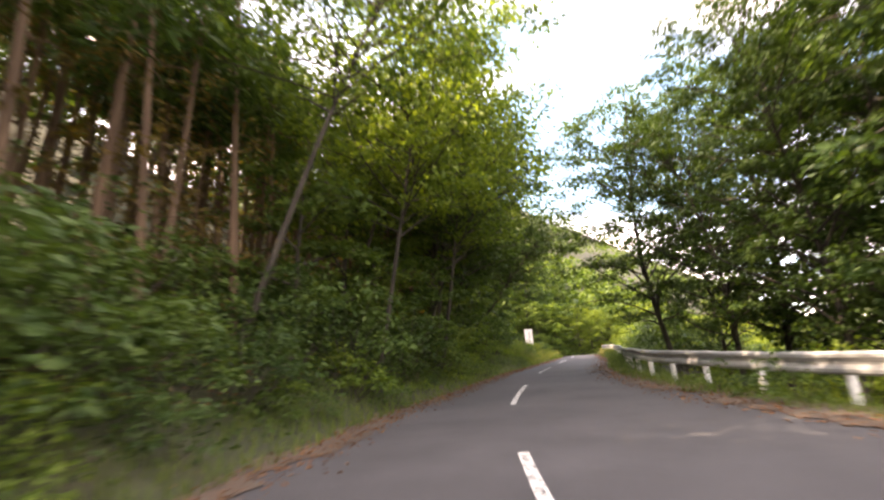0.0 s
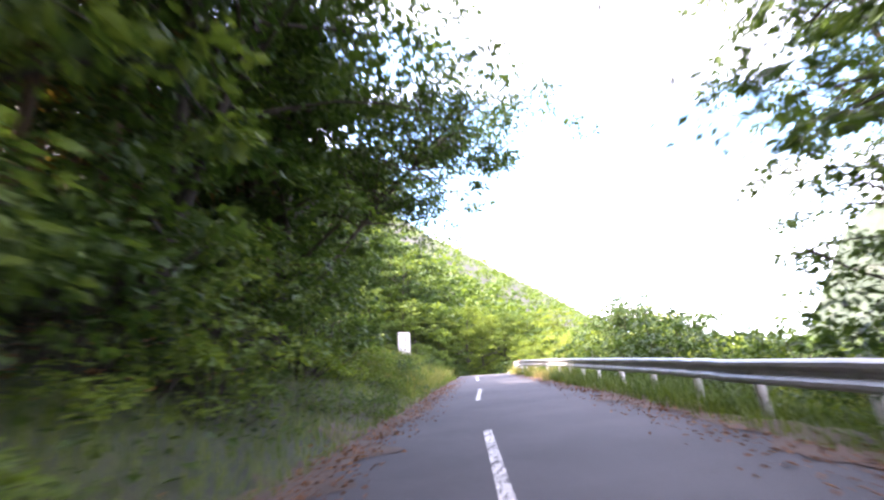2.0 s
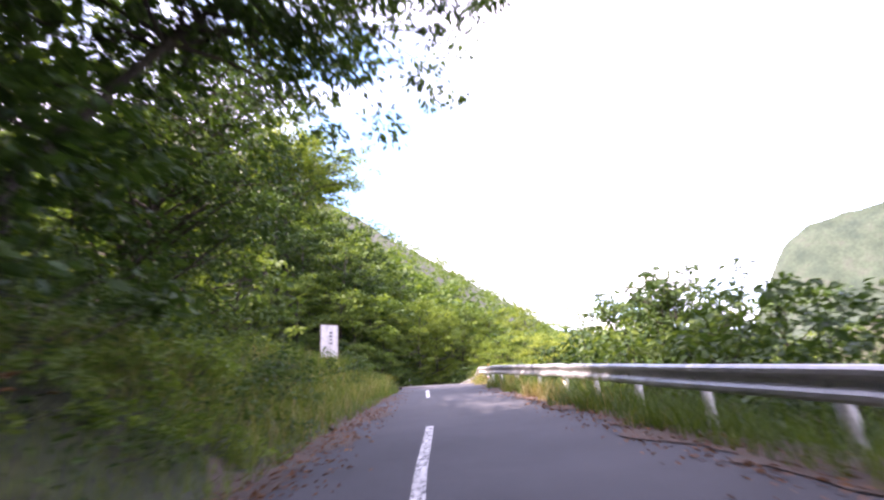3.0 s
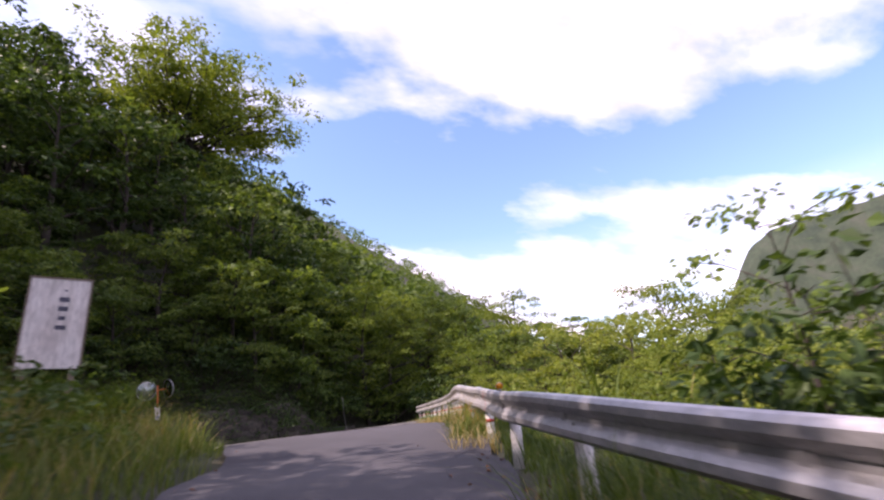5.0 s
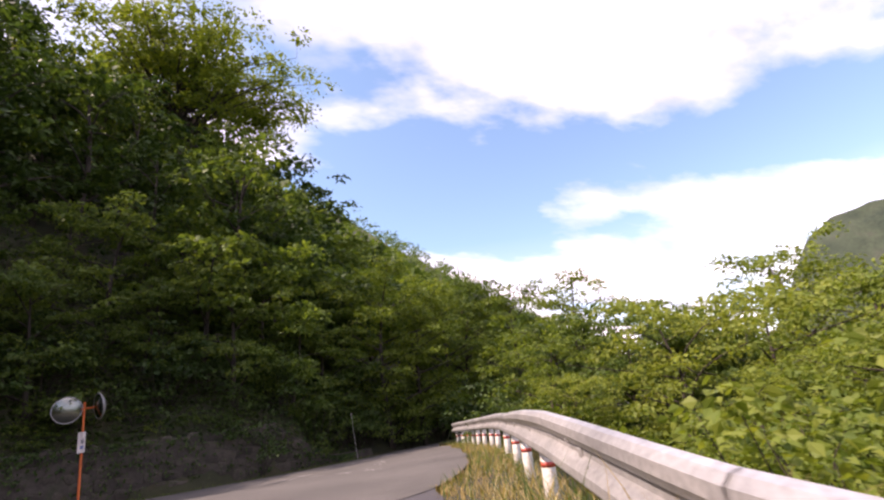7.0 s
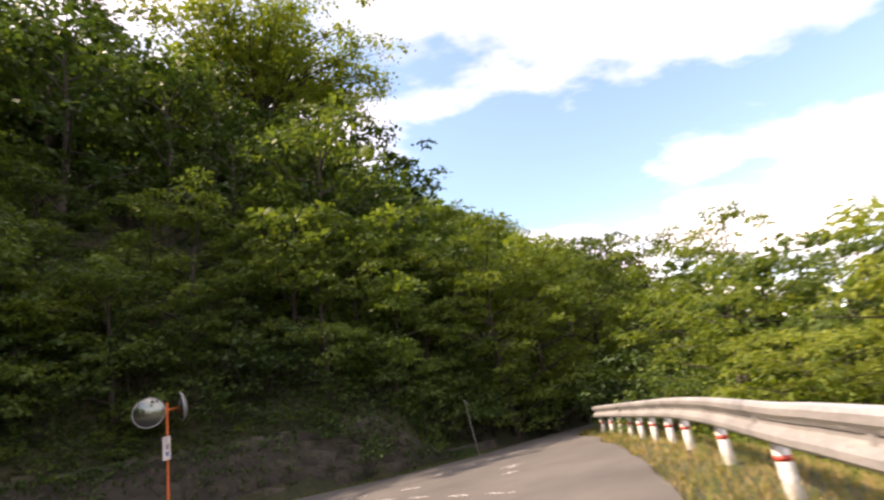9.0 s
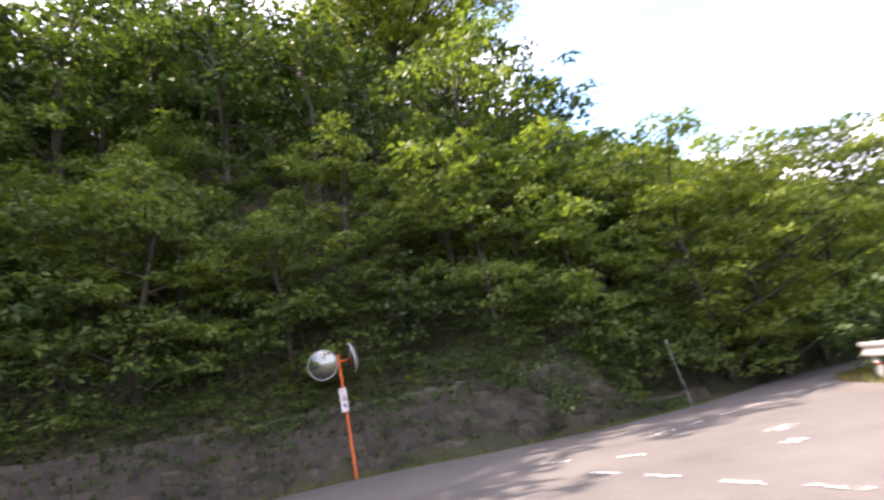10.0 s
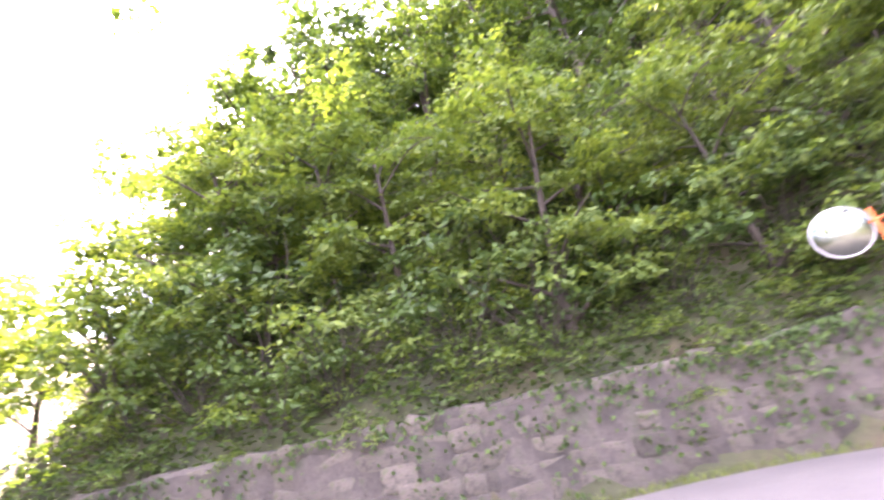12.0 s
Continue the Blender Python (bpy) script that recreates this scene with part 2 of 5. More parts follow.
def worn_paint(name, wear):
    mat, nt, p = nodes_of(name)
    col = ramp_node(nt, noise_node(nt, 3.0), [(0.3, (0.42, 0.41, 0.39)), (0.7, (0.72, 0.71, 0.68))])
    nt.links.new(col, p.inputs["Base Color"])
    p.inputs["Roughness"].default_value = 0.7
    worn = ramp_node(nt, noise_node(nt, 16.0, detail=5), [(wear, (0, 0, 0)), (wear + 0.07, (1, 1, 1))])
    nt.links.new(worn, p.inputs["Alpha"])
    return mat


PAINT = worn_paint("road_paint", 0.42)
PAINT_FLAKED = worn_paint("flaked_road_paint", 0.50)


# ---------------------------------------------------------------- mesh helpers
def mesh_from(name, verts, faces, mats, smooth=False):
    me = bpy.data.meshes.new(name)
    verts = np.asarray(verts, dtype=np.float32)
    faces = np.asarray(faces, dtype=np.int32)
    me.vertices.add(len(verts))
    me.vertices.foreach_set("co", verts.ravel())
    k = faces.shape[1]
    me.loops.add(faces.size)
    me.loops.foreach_set("vertex_index", faces.ravel())
    me.polygons.add(len(faces))
    me.polygons.foreach_set("loop_start", np.arange(0, faces.size, k, dtype=np.int32))
    me.polygons.foreach_set("use_smooth", np.full(len(faces), smooth))
    for m in mats if isinstance(mats, (list, tuple)) else [mats]:
        me.materials.append(m)
    me.update(calc_edges=True)
    return me


def from_bm(name, bm, mat, smooth=False):
    me = bpy.data.meshes.new(name)
    bm.normal_update()
    bm.to_mesh(me)
    bm.free()
    for f in me.polygons:
        f.use_smooth = smooth
    me.materials.append(mat)
    return me


def part(name, data, parent, label="", m=None):
    ob = new(name, data)
    ob.parent = parent
    if m is not None:
        ob.matrix_local = m
    return tagged(ob, label=label)


def thing(name, label, category, m=None, group="", kind="", data=None):
    ob = new(name, data)
    if m is not None:
        ob.matrix_world = m
    return tagged(ob, label, category, group, kind)


def tube(points, radii, sides=8):
    """A bent, tapered tube through points: vertices and quads."""
    pts = np.asarray(points, float)
    d = np.gradient(pts, axis=0)
    d /= np.linalg.norm(d, axis=1, keepdims=True) + 1e-9
    ref = np.array([0.31, 0.95, 0.05])
    u = np.cross(d, ref)
    u /= np.linalg.norm(u, axis=1, keepdims=True) + 1e-9
    v = np.cross(d, u)
    a = np.linspace(0, 2 * np.pi, sides, endpoint=False)
    ring = u[:, None] * np.cos(a)[None, :, None] + v[:, None] * np.sin(a)[None, :, None]
    vs = (pts[:, None] + ring * np.asarray(radii, float)[:, None, None]).reshape(-1, 3)
    fs = []
    for i in range(len(pts) - 1):
        for k in range(sides):
            k2 = (k + 1) % sides
            fs.append((i * sides + k, i * sides + k2, (i + 1) * sides + k2, (i + 1) * sides + k))
    return vs, np.array(fs)


def joined(pieces):
    vs, fs, n = [], [], 0
    for v, f in pieces:
        vs.append(v)
        fs.append(np.asarray(f) + n)
        n += len(v)
    return np.concatenate(vs), np.concatenate(fs)


def box_bm(sx, sy, sz, bevel=0.0, at=(0, 0, 0)):
    bm = bmesh.new()
    bmesh.ops.create_cube(bm, size=1.0, matrix=Matrix.Translation(at) @ Matrix.Diagonal((sx, sy, sz, 1)))
    if bevel:
        bmesh.ops.bevel(bm, geom=bm.edges[:], offset=bevel, segments=2, profile=0.6, affect="EDGES")
    return bm


def cyl_bm(r, depth, sides=20, bevel=0.0, at=(0, 0, 0), r2=None):
    bm = bmesh.new()
    bmesh.ops.create_cone(bm, cap_ends=True, segments=sides, radius1=r, radius2=r if r2 is None else r2, depth=depth, matrix=Matrix.Translation(at))
    if bevel:
        rim = [e for e in bm.edges if any(len(f.verts) > 4 for f in e.link_faces)]
        bmesh.ops.bevel(bm, geom=rim, offset=bevel, segments=2, affect="EDGES")
    return bm


# ---------------------------------------------------------------- the lie of the land
MAIN = [(-2.4, -60, -2.9), (-2.2, -20, -0.05), (-1.9, -6, 0.95), (-1.63, 2.0, 1.55), (-1.16, 7.6, 1.94), (-0.45, 12.8, 2.36), (0.76, 17.8, 2.82), (2.02, 22.1, 3.25), (3.58, 26.6, 3.65), (5.22, 30.7, 4.00), (6.98, 34.5, 4.37), (8.68, 38.2, 4.72), (10.23, 41.6, 5.04), (11.57, 44.5, 5.32), (12.66, 46.9, 5.54), (13.48, 48.7, 5.70), (14.12, 50.2, 5.78), (14.86, 52.1, 5.92), (15.3, 54.2, 6.08), (15.4, 55.3, 6.14), (15.2, 56.6, 6.13), (14.8, 57.8, 6.06)]
RAIL = [(3.9, -30), (4.1, 0), (4.35, 8), (4.6, 14), (5.15, 18), (6.3, 22.5), (8.1, 27.5), (9.25, 30.6), (10.1, 33.3), (11.0, 36.2), (11.75, 38.4), (12.6, 40.9), (13.25, 43.5), (13.75, 46), (14.2, 48), (14.75, 49.7),
        (15.4, 51.3), (16.0, 53), (16.85, 55.2), (17.8, 57.4), (18.85, 59.8), (19.75, 62), (20.45, 64), (21.0, 66.2), (21.45, 68.0), (21.85, 69.8), (22.15, 71.3), (22.9, 72.4), (24.4, 73.5), (27, 74.8), (31, 76.6), (40, 80.2)]
WEST = [(40, 83.4), (31, 79.8), (26, 77.8), (23.2, 76.3), (20.8, 74.3), (18.4, 72.1), (15, 70.4), (12.6, 69.9), (10, 69.7), (8.2, 69.0), (6.8, 67.8), (5.5, 66), (4.3, 63.8), (2.0, 60.8), (-3, 56.4)]
EAST = [(40, 81.0), (31, 77.4), (26.6, 75.6), (23.9, 74.2), (22.3, 73.0), (21.5, 71.4), (21.2, 69.6), (20.4, 66.8), (19.0, 62.2), (17.5, 58.9), (16.0, 57.0), (13.6, 56.2), (11.9, 56.4), (10.4, 57.2), (7.0, 56.2), (0, 51.7)]


def dense(line, step=0.25):
    p = np.array(line, float)
    d = np.r_[0, np.cumsum(np.linalg.norm(np.diff(p[:, :2], axis=0), axis=1))]
    # smooth curve through the points
    s = np.linspace(0, d[-1], int(d[-1] / step) + 2)
    m = np.gradient(p, d, axis=0)
    k = np.clip(np.searchsorted(d, s, side="right") - 1, 0, len(d) - 2)
    h = (d[k + 1] - d[k])[:, None]
    t = ((s - d[k])[:, None]) / h
    return (2 * t**3 - 3 * t**2 + 1) * p[k] + (t**3 - 2 * t**2 + t) * h * m[k] + (-2 * t**3 + 3 * t**2) * p[k + 1] + (t**3 - t**2) * h * m[k + 1]


MAIN_D, RAIL_D, WEST_D, EAST_D = dense(MAIN), dense(RAIL), dense(WEST), dense(EAST)


def nearest(line, x, y):
    """Distance to a line, index of its nearest point, and the side: +1 to the right of its way, -1 to the left."""
    x, y = np.atleast_1d(np.asarray(x, float)), np.atleast_1d(np.asarray(y, float))
    d, k = np.empty(len(x)), np.empty(len(x), int)
    for i in range(0, len(x), 4000):
        q = (x[i:i + 4000, None] - line[None, :, 0]) ** 2 + (y[i:i + 4000, None] - line[None, :, 1]) ** 2
        k[i:i + 4000] = q.argmin(1)
        d[i:i + 4000] = np.sqrt(q.min(1))
    g = np.gradient(line[:, :2], axis=0)
    side = np.sign(g[k, 1] * (x - line[k, 0]) - g[k, 0] * (y - line[k, 1]))
    return d, k, side


def road_z(x, y):
    d, k, _ = nearest(MAIN_D, x, y)
    prof = MAIN_D[k, 2]
    plane = 7.45 + 0.048 * np.atleast_1d(x) - 0.036 * np.atleast_1d(y)
    w = np.where(MAIN_D[k, 1] < 52, 1.0, np.exp(-(d / 4.5) ** 2))
    w = np.maximum(w, np.clip((54.5 - np.atleast_1d(y)) / 4, 0, 1))
    return w * prof + (1 - w) * plane


def inside(poly, x, y):
    c = np.zeros(len(x), bool)
    px, py = poly[:, 0], poly[:, 1]
    for i in range(len(poly)):
        j = i - 1
        hit = (py[i] > y) != (py[j] > y)
        with np.errstate(divide="ignore", invalid="ignore"):
            c ^= hit & (x < (px[j] - px[i]) * (y - py[i]) / (py[j] - py[i] + 1e-12) + px[i])
    return c


def main_sides():
    g = np.gradient(MAIN_D[:, :2], axis=0)
    g /= np.linalg.norm(g, axis=1, keepdims=True)
    right = np.stack([g[:, 1], -g[:, 0]], 1)
    dr = nearest(RAIL_D, MAIN_D[:, 0], MAIN_D[:, 1])[0]
    wr = np.clip(dr - 0.75, 0.8, 5.0)
    wl = np.interp(MAIN_D[:, 1], [5, 12, 18, 23, 33, 38, 42, 47, 55], [2.9, 2.4, 1.9, 1.7, 2.1, 2.5, 2.7, 3.0, 3.6])
    return MAIN_D[:, :2] - right * wl[:, None], MAIN_D[:, :2] + right * wr[:, None]


LEFT_D, RIGHT_D = main_sides()
MAIN_POLY = np.concatenate([LEFT_D[::4], RIGHT_D[::-4]])
CROSS_POLY = np.concatenate([WEST_D[::4], EAST_D[::-4]])


def off_road(x, y):
    """Metres from the nearest carriageway, 0 on it."""
    x, y = np.atleast_1d(np.asarray(x, float)), np.atleast_1d(np.asarray(y, float))
    d = np.minimum(np.minimum(nearest(LEFT_D, x, y)[0], nearest(RIGHT_D, x, y)[0]), np.minimum(nearest(WEST_D, x, y)[0], nearest(EAST_D, x, y)[0]))
    d[inside(MAIN_POLY, x, y) | inside(CROSS_POLY, x, y)] = 0
    return d


def wavy(x, y, f, seed=0.0):
    return (np.sin(x * f + seed) * np.cos(y * f * 1.13 - seed * 1.7) + 0.5 * np.sin(x * f * 2.3 - y * f * 1.9 + seed * 3) + 0.25 * np.cos(x * f * 4.1 + y * f * 5.3 + seed)) / 1.75


def hill(x, y):
    e = (np.maximum(x, -2) - 20.5) * -0.65 + (y - 70) * 0.66
    return 6.3 + 0.85 * np.clip(e - 3, 0, 260) + wavy(x, y, 0.09, 2.0) * np.clip(e / 20, 0, 2.5)


WALL_H = 1.75


def land(x, y):
    """Height of the ground."""
    x, y = np.atleast_1d(np.asarray(x, float)), np.atleast_1d(np.asarray(y, float))
    d = off_road(x, y)
    base = road_z(x, y)
    rd, _, rs = nearest(RAIL_D, x, y)
    east = (rs > 0) & (d > 0)
    wd, wk, ws = nearest(WEST_D, x, y)
    north = (ws > 0) & (d > 0) & (wk < len(WEST_D) - 3)
    # bank on the uphill side of the main road
    slope = np.interp(y, [0, 22, 34, 44, 60], [0.42, 0.5, 0.7, 0.42, 0.36])
    slope = slope * np.clip((rd - 2.2) / 2, 0, 1)
    bank = base + np.clip(d - 0.35, 0, 70) * slope + wavy(x, y, 0.7, 1.0) * np.clip(d - 0.5, 0, 1.5) * 0.25
    # ground above the retaining wall
    tall = np.interp(WEST_D[wk, 0], [16.0, 17.6], [1.0, 0.12])
    step = WALL_H * tall * np.clip((d - 0.85) / 0.3, 0, 1)
    above = base + step + np.clip(d - 1.15, 0, 300) * (0.7 + 0.6 * tall)
    upper = np.minimum(above, np.maximum(hill(x, y), base + step + 0.1))
    bank = np.minimum(bank, np.maximum(hill(x, y), base + 26))
    z = np.where(north | (x > 24), upper, bank)
    # valley side
    drop = base - 0.08 - np.clip(rd - 0.7, 0, 90) * 0.42 + wavy(x, y, 0.4, 4.0) * np.clip(rd - 1, 0, 2) * 0.3
    drop = np.maximum(drop, -38 + 0.14 * np.clip(rd - 90, 0, 900))
    drop = np.maximum(drop, np.where(y > 66, np.minimum(hill(x, y) - 3.0 - 0.25 * np.clip(x - 30, 0, 60), base - 0.3 + 0.45 * np.clip(rd - 4, -4, 200)), -99))
    z = np.where(east, drop, z)
    return np.where(d > 0, z - 0.03, base - 0.12)


def axis(lo, hi, step, far, grow=1.32):
    a = list(np.arange(lo, hi + 1e-6, step))
    s, left, right = step, [], []
    p, q = lo, hi
    while p > -far or q < far:
        s *= grow
        p, q = p - s, q + s
        left.append(p)
        right.append(q)
    return np.array(left[::-1] + a + right)


def make_ground():
    xs, ys = axis(-22, 36, 0.5, 3000), axis(-14, 92, 0.5, 3000)
    gx, gy = np.meshgrid(xs, ys)
    gz = land(gx.ravel(), gy.ravel())
    n, m = len(xs), len(ys)
    i = (np.arange(m - 1)[:, None] * n + np.arange(n - 1)[None, :]).ravel()
    me = mesh_from("ground", np.c_[gx.ravel(), gy.ravel(), gz], np.c_[i, i + 1, i + n + 1, i + n], SOIL, True)
    thing("ground", "dark forest soil with moss and leaf litter on the slopes", "ground", kind="structure", data=me)


make_ground()


def ribbon(left, right, across, lift):
    w = np.linspace(0, 1, across + 1)
    p = left[:, None, :] * (1 - w)[None, :, None] + right[:, None, :] * w[None, :, None]
    m = len(left)
    xy = p.reshape(-1, 2)
    z = road_z(xy[:, 0], xy[:, 1]) + lift
    i = (np.arange(m - 1)[:, None] * (across + 1) + np.arange(across)[None, :]).ravel()
    return np.c_[xy, z], np.c_[i, i + 1, i + across + 2, i + across + 1]


def resampled(line, n):
    k = np.linspace(0, len(line) - 1, n)
    return np.stack([np.interp(k, np.arange(len(line)), line[:, j]) for j in range(2)], 1)


def ragged(line, amount, seed):
    rng = np.random.default_rng(seed)
    g = np.gradient(line, axis=0)
    nrm = np.stack([g[:, 1], -g[:, 0]], 1) / (np.linalg.norm(g, axis=1, keepdims=True) + 1e-9)
    j = rng.normal(size=len(line))
    j = np.convolve(j, np.ones(5) / 5, "same")
    return line + nrm * (j * amount)[:, None]


v, f = ribbon(ragged(LEFT_D, 0.14, 1), ragged(RIGHT_D, 0.14, 2), 10, 0.0)
thing("road_main", "dark grey asphalt mountain road with ragged edges", "road", kind="structure", data=mesh_from("road_main", v, f[:, ::-1], ASPHALT, True))
v, f = ribbon(ragged(resampled(WEST_D, 180), 0.08, 3), ragged(resampled(EAST_D, 180), 0.1, 4), 30, 0.008)
thing("road_crossing", "brownish grey asphalt at the hairpin junction, darkened for shade", "road", kind="structure", data=mesh_from("road_crossing", v, f, ASPHALT_OLD, True))


def earth_strip(name, line, inner, outer, seed, label):
    """A ragged strip of earth and rotted leaves along a road edge."""
    keep = (line[:, 1] > -16) & (line[:, 1] < 47)
    g = np.gradient(line, axis=0)
    nrm = np.stack([g[:, 1], -g[:, 0]], 1) / (np.linalg.norm(g, axis=1, keepdims=True) + 1e-9)
    a, c = ragged(line + nrm * inner, 0.5, seed)[keep], ragged(line + nrm * outer, 0.4, seed + 1)[keep]
    vv, ff = ribbon(a, c, 4, 0.012)
    zz = land(vv[:, 0], vv[:, 1]) + 0.012
    vv[:, 2] = np.maximum(vv[:, 2], zz)
    thing(name, label, "ground", kind="structure", data=mesh_from(name, vv, ff if inner > outer else ff[:, ::-1], EARTH, True))


earth_strip("verge_left", LEFT_D, 0.4, -0.4, 11, "reddish earth and rotted leaves along the road edge")
earth_strip("verge_right", RIGHT_D, -0.25, 0.55, 13, "reddish earth and rotted leaves below the guard rail")


# ---------------------------------------------------------------- road marks
def strip_mesh(name, line, width, mat, lift=0.012):
    line = np.asarray(line, float)
    g = np.gradient(line, axis=0)
    nrm = np.stack([g[:, 1], -g[:, 0]], 1) / (np.linalg.norm(g, axis=1, keepdims=True) + 1e-9)
    v, f = ribbon(line - nrm * width / 2, line + nrm * width / 2, 1, lift)
    return mesh_from(name, v, f[:, ::-1], mat)


def center_dashes():
    """Broken line along the middle of the main road."""
    mid = dense([(-1.2, -20), (-1.1, -4), (-0.8, 7), (-0.1, 12.7), (1.1, 17.8), (2.6, 23), (4.75, 29.5), (6.6, 35), (8.1, 38.9), (10.3, 45.2), (11.8, 49.5)])
    for y0, y1 in ((-18.5, -13.2), (-7.8, -2.5), (2.9, 8.2), (13.0, 18.4), (24.0, 29.5), (34.6, 38.9), (45.2, 49.2)):
        seg = mid[(mid[:, 1] >= y0) & (mid[:, 1] <= y1)]
        thing("center_dash", "worn white painted dash along the road centre", "road marking", group="centre line", kind="structure", data=strip_mesh("center_dash", seg, 0.13, PAINT))


center_dashes()


def junction_marks():
    for a, b, w in (((16.3, 67.6), (16.8, 68.0), 0.12), ((17.1, 68.2), (17.5, 68.5), 0.12), ((17.9, 68.8), (18.3, 69.05), 0.13), ((18.6, 69.4), (19.3, 69.75), 0.12), ((17.7, 65.8), (18.05, 66.15), 0.3), ((17.4, 64.7), (17.65, 64.9), 0.22),
                    ((15.0, 65.0), (15.4, 64.5), 0.11), ((15.6, 64.2), (15.9, 63.8), 0.1), ((16.2, 63.3), (16.5, 62.9), 0.1), ((16.7, 62.7), (17.0, 62.3), 0.1), ((14.3, 66.6), (14.8, 66.4), 0.12), ((15.5, 65.9), (15.9, 65.7), 0.12)):
        k = np.linspace(0, 1, 12)[:, None]
        line = np.array(a) * (1 - k) + np.array(b) * k
        thing("junction_mark", "flaking white paint mark on the junction asphalt", "road marking", group="junction marks", kind="structure", data=strip_mesh("junction_mark", line, w, PAINT_FLAKED, 0.022))


junction_marks()

# ---------------------------------------------------------------- guard rail
RAIL_TOP = 0.78


def rail_profile():
    """The double wave of a steel beam, as offsets towards the road and heights above its middle."""
    pts = []
    for h, o in ((0.175, -0.01), (0.165, 0.022), (0.135, 0.05), (0.085, 0.05), (0.05, 0.02), (0.02, -0.018), (-0.02, -0.018), (-0.05, 0.02), (-0.085, 0.05), (-0.135, 0.05), (-0.165, 0.022), (-0.175, -0.01)):
        pts.append((o, h))
    return pts


def beam_mesh(line):
    g = np.gradient(line, axis=0)
    toward = np.stack([-g[:, 1], g[:, 0]], 1) / np.linalg.norm(g, axis=1, keepdims=True)
    z0 = road_z(line[:, 0], line[:, 1]) + RAIL_TOP - 0.175
    prof = rail_profile()
    outer = [(o, h) for o, h in prof]
    inner = [(o - 0.006, h) for o, h in prof[::-1]]
    loop = outer + inner
    n = len(loop)
    vs = np.concatenate([np.c_[line[i] + toward[i] * np.array([[o] for o, _ in loop]), z0[i] + np.array([h for _, h in loop])] for i in range(len(line))])
    fs = [(i * n + k, i * n + (k + 1) % n, (i + 1) * n + (k + 1) % n, (i + 1) * n + k) for i in range(len(line) - 1) for k in range(n)]
    return mesh_from("beam", vs, np.array(fs), STEEL, False)


def make_guard_rail():
    d = np.r_[0, np.cumsum(np.linalg.norm(np.diff(RAIL_D, axis=0), axis=1))]
    at = lambda s: np.stack([np.interp(s, d, RAIL_D[:, 0]), np.interp(s, d, RAIL_D[:, 1])], -1)
    s0 = d[np.argmin(abs(RAIL_D[:, 1] + 14))]
    rail = thing("guard_rail", "galvanised steel double-wave guard rail on white posts along the valley edge", "guard rail")
    post_me = from_bm("post", cyl_bm(0.07, 1.0, 18, 0.012, (0, 0, 0.1)), POST_WHITE, True)
    band_me = from_bm("red_band", cyl_bm(0.0725, 0.05, 18, 0.0, (0, 0, 0.315)), RED_TAPE, True)
    bolt_me = from_bm("bolt", cyl_bm(0.014, 0.02, 8), STEEL)
    block_me = from_bm("bracket", box_bm(0.07, 0.10, 0.2, 0.008), STEEL)
    # the beams lap every four metres, each a little proud of the next
    s = s0
    n = 0
    while s < d[-1] - 0.5:
        e = min(s + 4.06, d[-1])
        line = at(np.linspace(s, e, 9))
        g = np.gradient(line, axis=0)
        toward = np.stack([-g[:, 1], g[:, 0]], 1) / np.linalg.norm(g, axis=1, keepdims=True)
        part("beam", beam_mesh(line + toward * (0.008 * (n % 2))), rail)
        s += 4.0
        n += 1
    s = s0 + 0.3
    n = 0
    gr = np.gradient(RAIL_D, axis=0)
    while s < d[-1] - 0.4:
        p = at(s)
        k = int(np.argmin(abs(d - s)))
        out = np.array([gr[k, 1], -gr[k, 0]]) / np.linalg.norm(gr[k])
        turn = math.degrees(math.atan2(gr[k, 1], gr[k, 0]))
        z = float(road_z(p[0], p[1])[0])
        q = p + out * 0.13
        post = part("post", post_me, rail, m=pose(q[0], q[1], z - 0.05, random.uniform(-1.5, 1.5), random.uniform(-1.5, 1.5), turn))
        if p[1] > 50:
            part("red_band", band_me, post, "faded red band round the post")
        q2 = p + out * 0.045
        part("bracket", block_me, rail, m=pose(q2[0], q2[1], z + RAIL_TOP - 0.175, 0, 0, turn))
        for dz in (0.06, -0.06):
            for ds in (-0.22, 0.22):
                q3 = at(s + ds) - out * (0.022)
                if p[1] > 38:
                    part("bolt", bolt_me, rail, m=pose(q3[0], q3[1], z + RAIL_TOP - 0.175 + dz, 90, 0, turn))
        s += 2.1 if p[1] < 63 else 1.1
        n += 1
    # amber reflector on its stalk, clipped to the beam
    k = int(np.argmin(abs(RAIL_D[:, 1] - 49.75)))
    p = RAIL_D[k]
    z = float(road_z(p[0], p[1])[0])
    turn = math.degrees(math.atan2(gr[k, 1], gr[k, 0]))
    ref = thing("road_reflector", "round amber reflector standing on the guard rail", "reflector", pose(p[0], p[1], z + RAIL_TOP - 0.08, 0, 0, turn))
    part("stalk", from_bm("stalk", box_bm(0.03, 0.012, 0.14, 0.003, (0, 0, 0.05)), STEEL), ref)
    disc = part("disc", from_bm("disc", cyl_bm(0.042, 0.018, 28, 0.004), REFLECT, True), ref, "glowing amber reflector disc", pose(0, 0, 0.15, 0, 74, 0))
    part("rim", from_bm("rim", cyl_bm(0.046, 0.010, 28, 0.003, (0, 0, 0.008)), POST_WHITE, True), disc)
    # a strip of red tape tied round the beam
    k = int(np.argmin(abs(RAIL_D[:, 1] - 51.0)))
    p = RAIL_D[k]
    g = gr[k] / np.linalg.norm(gr[k])
    tw = np.array([-g[1], g[0]])
    z = float(road_z(p[0], p[1])[0]) + RAIL_TOP
    vs, fs = [], []
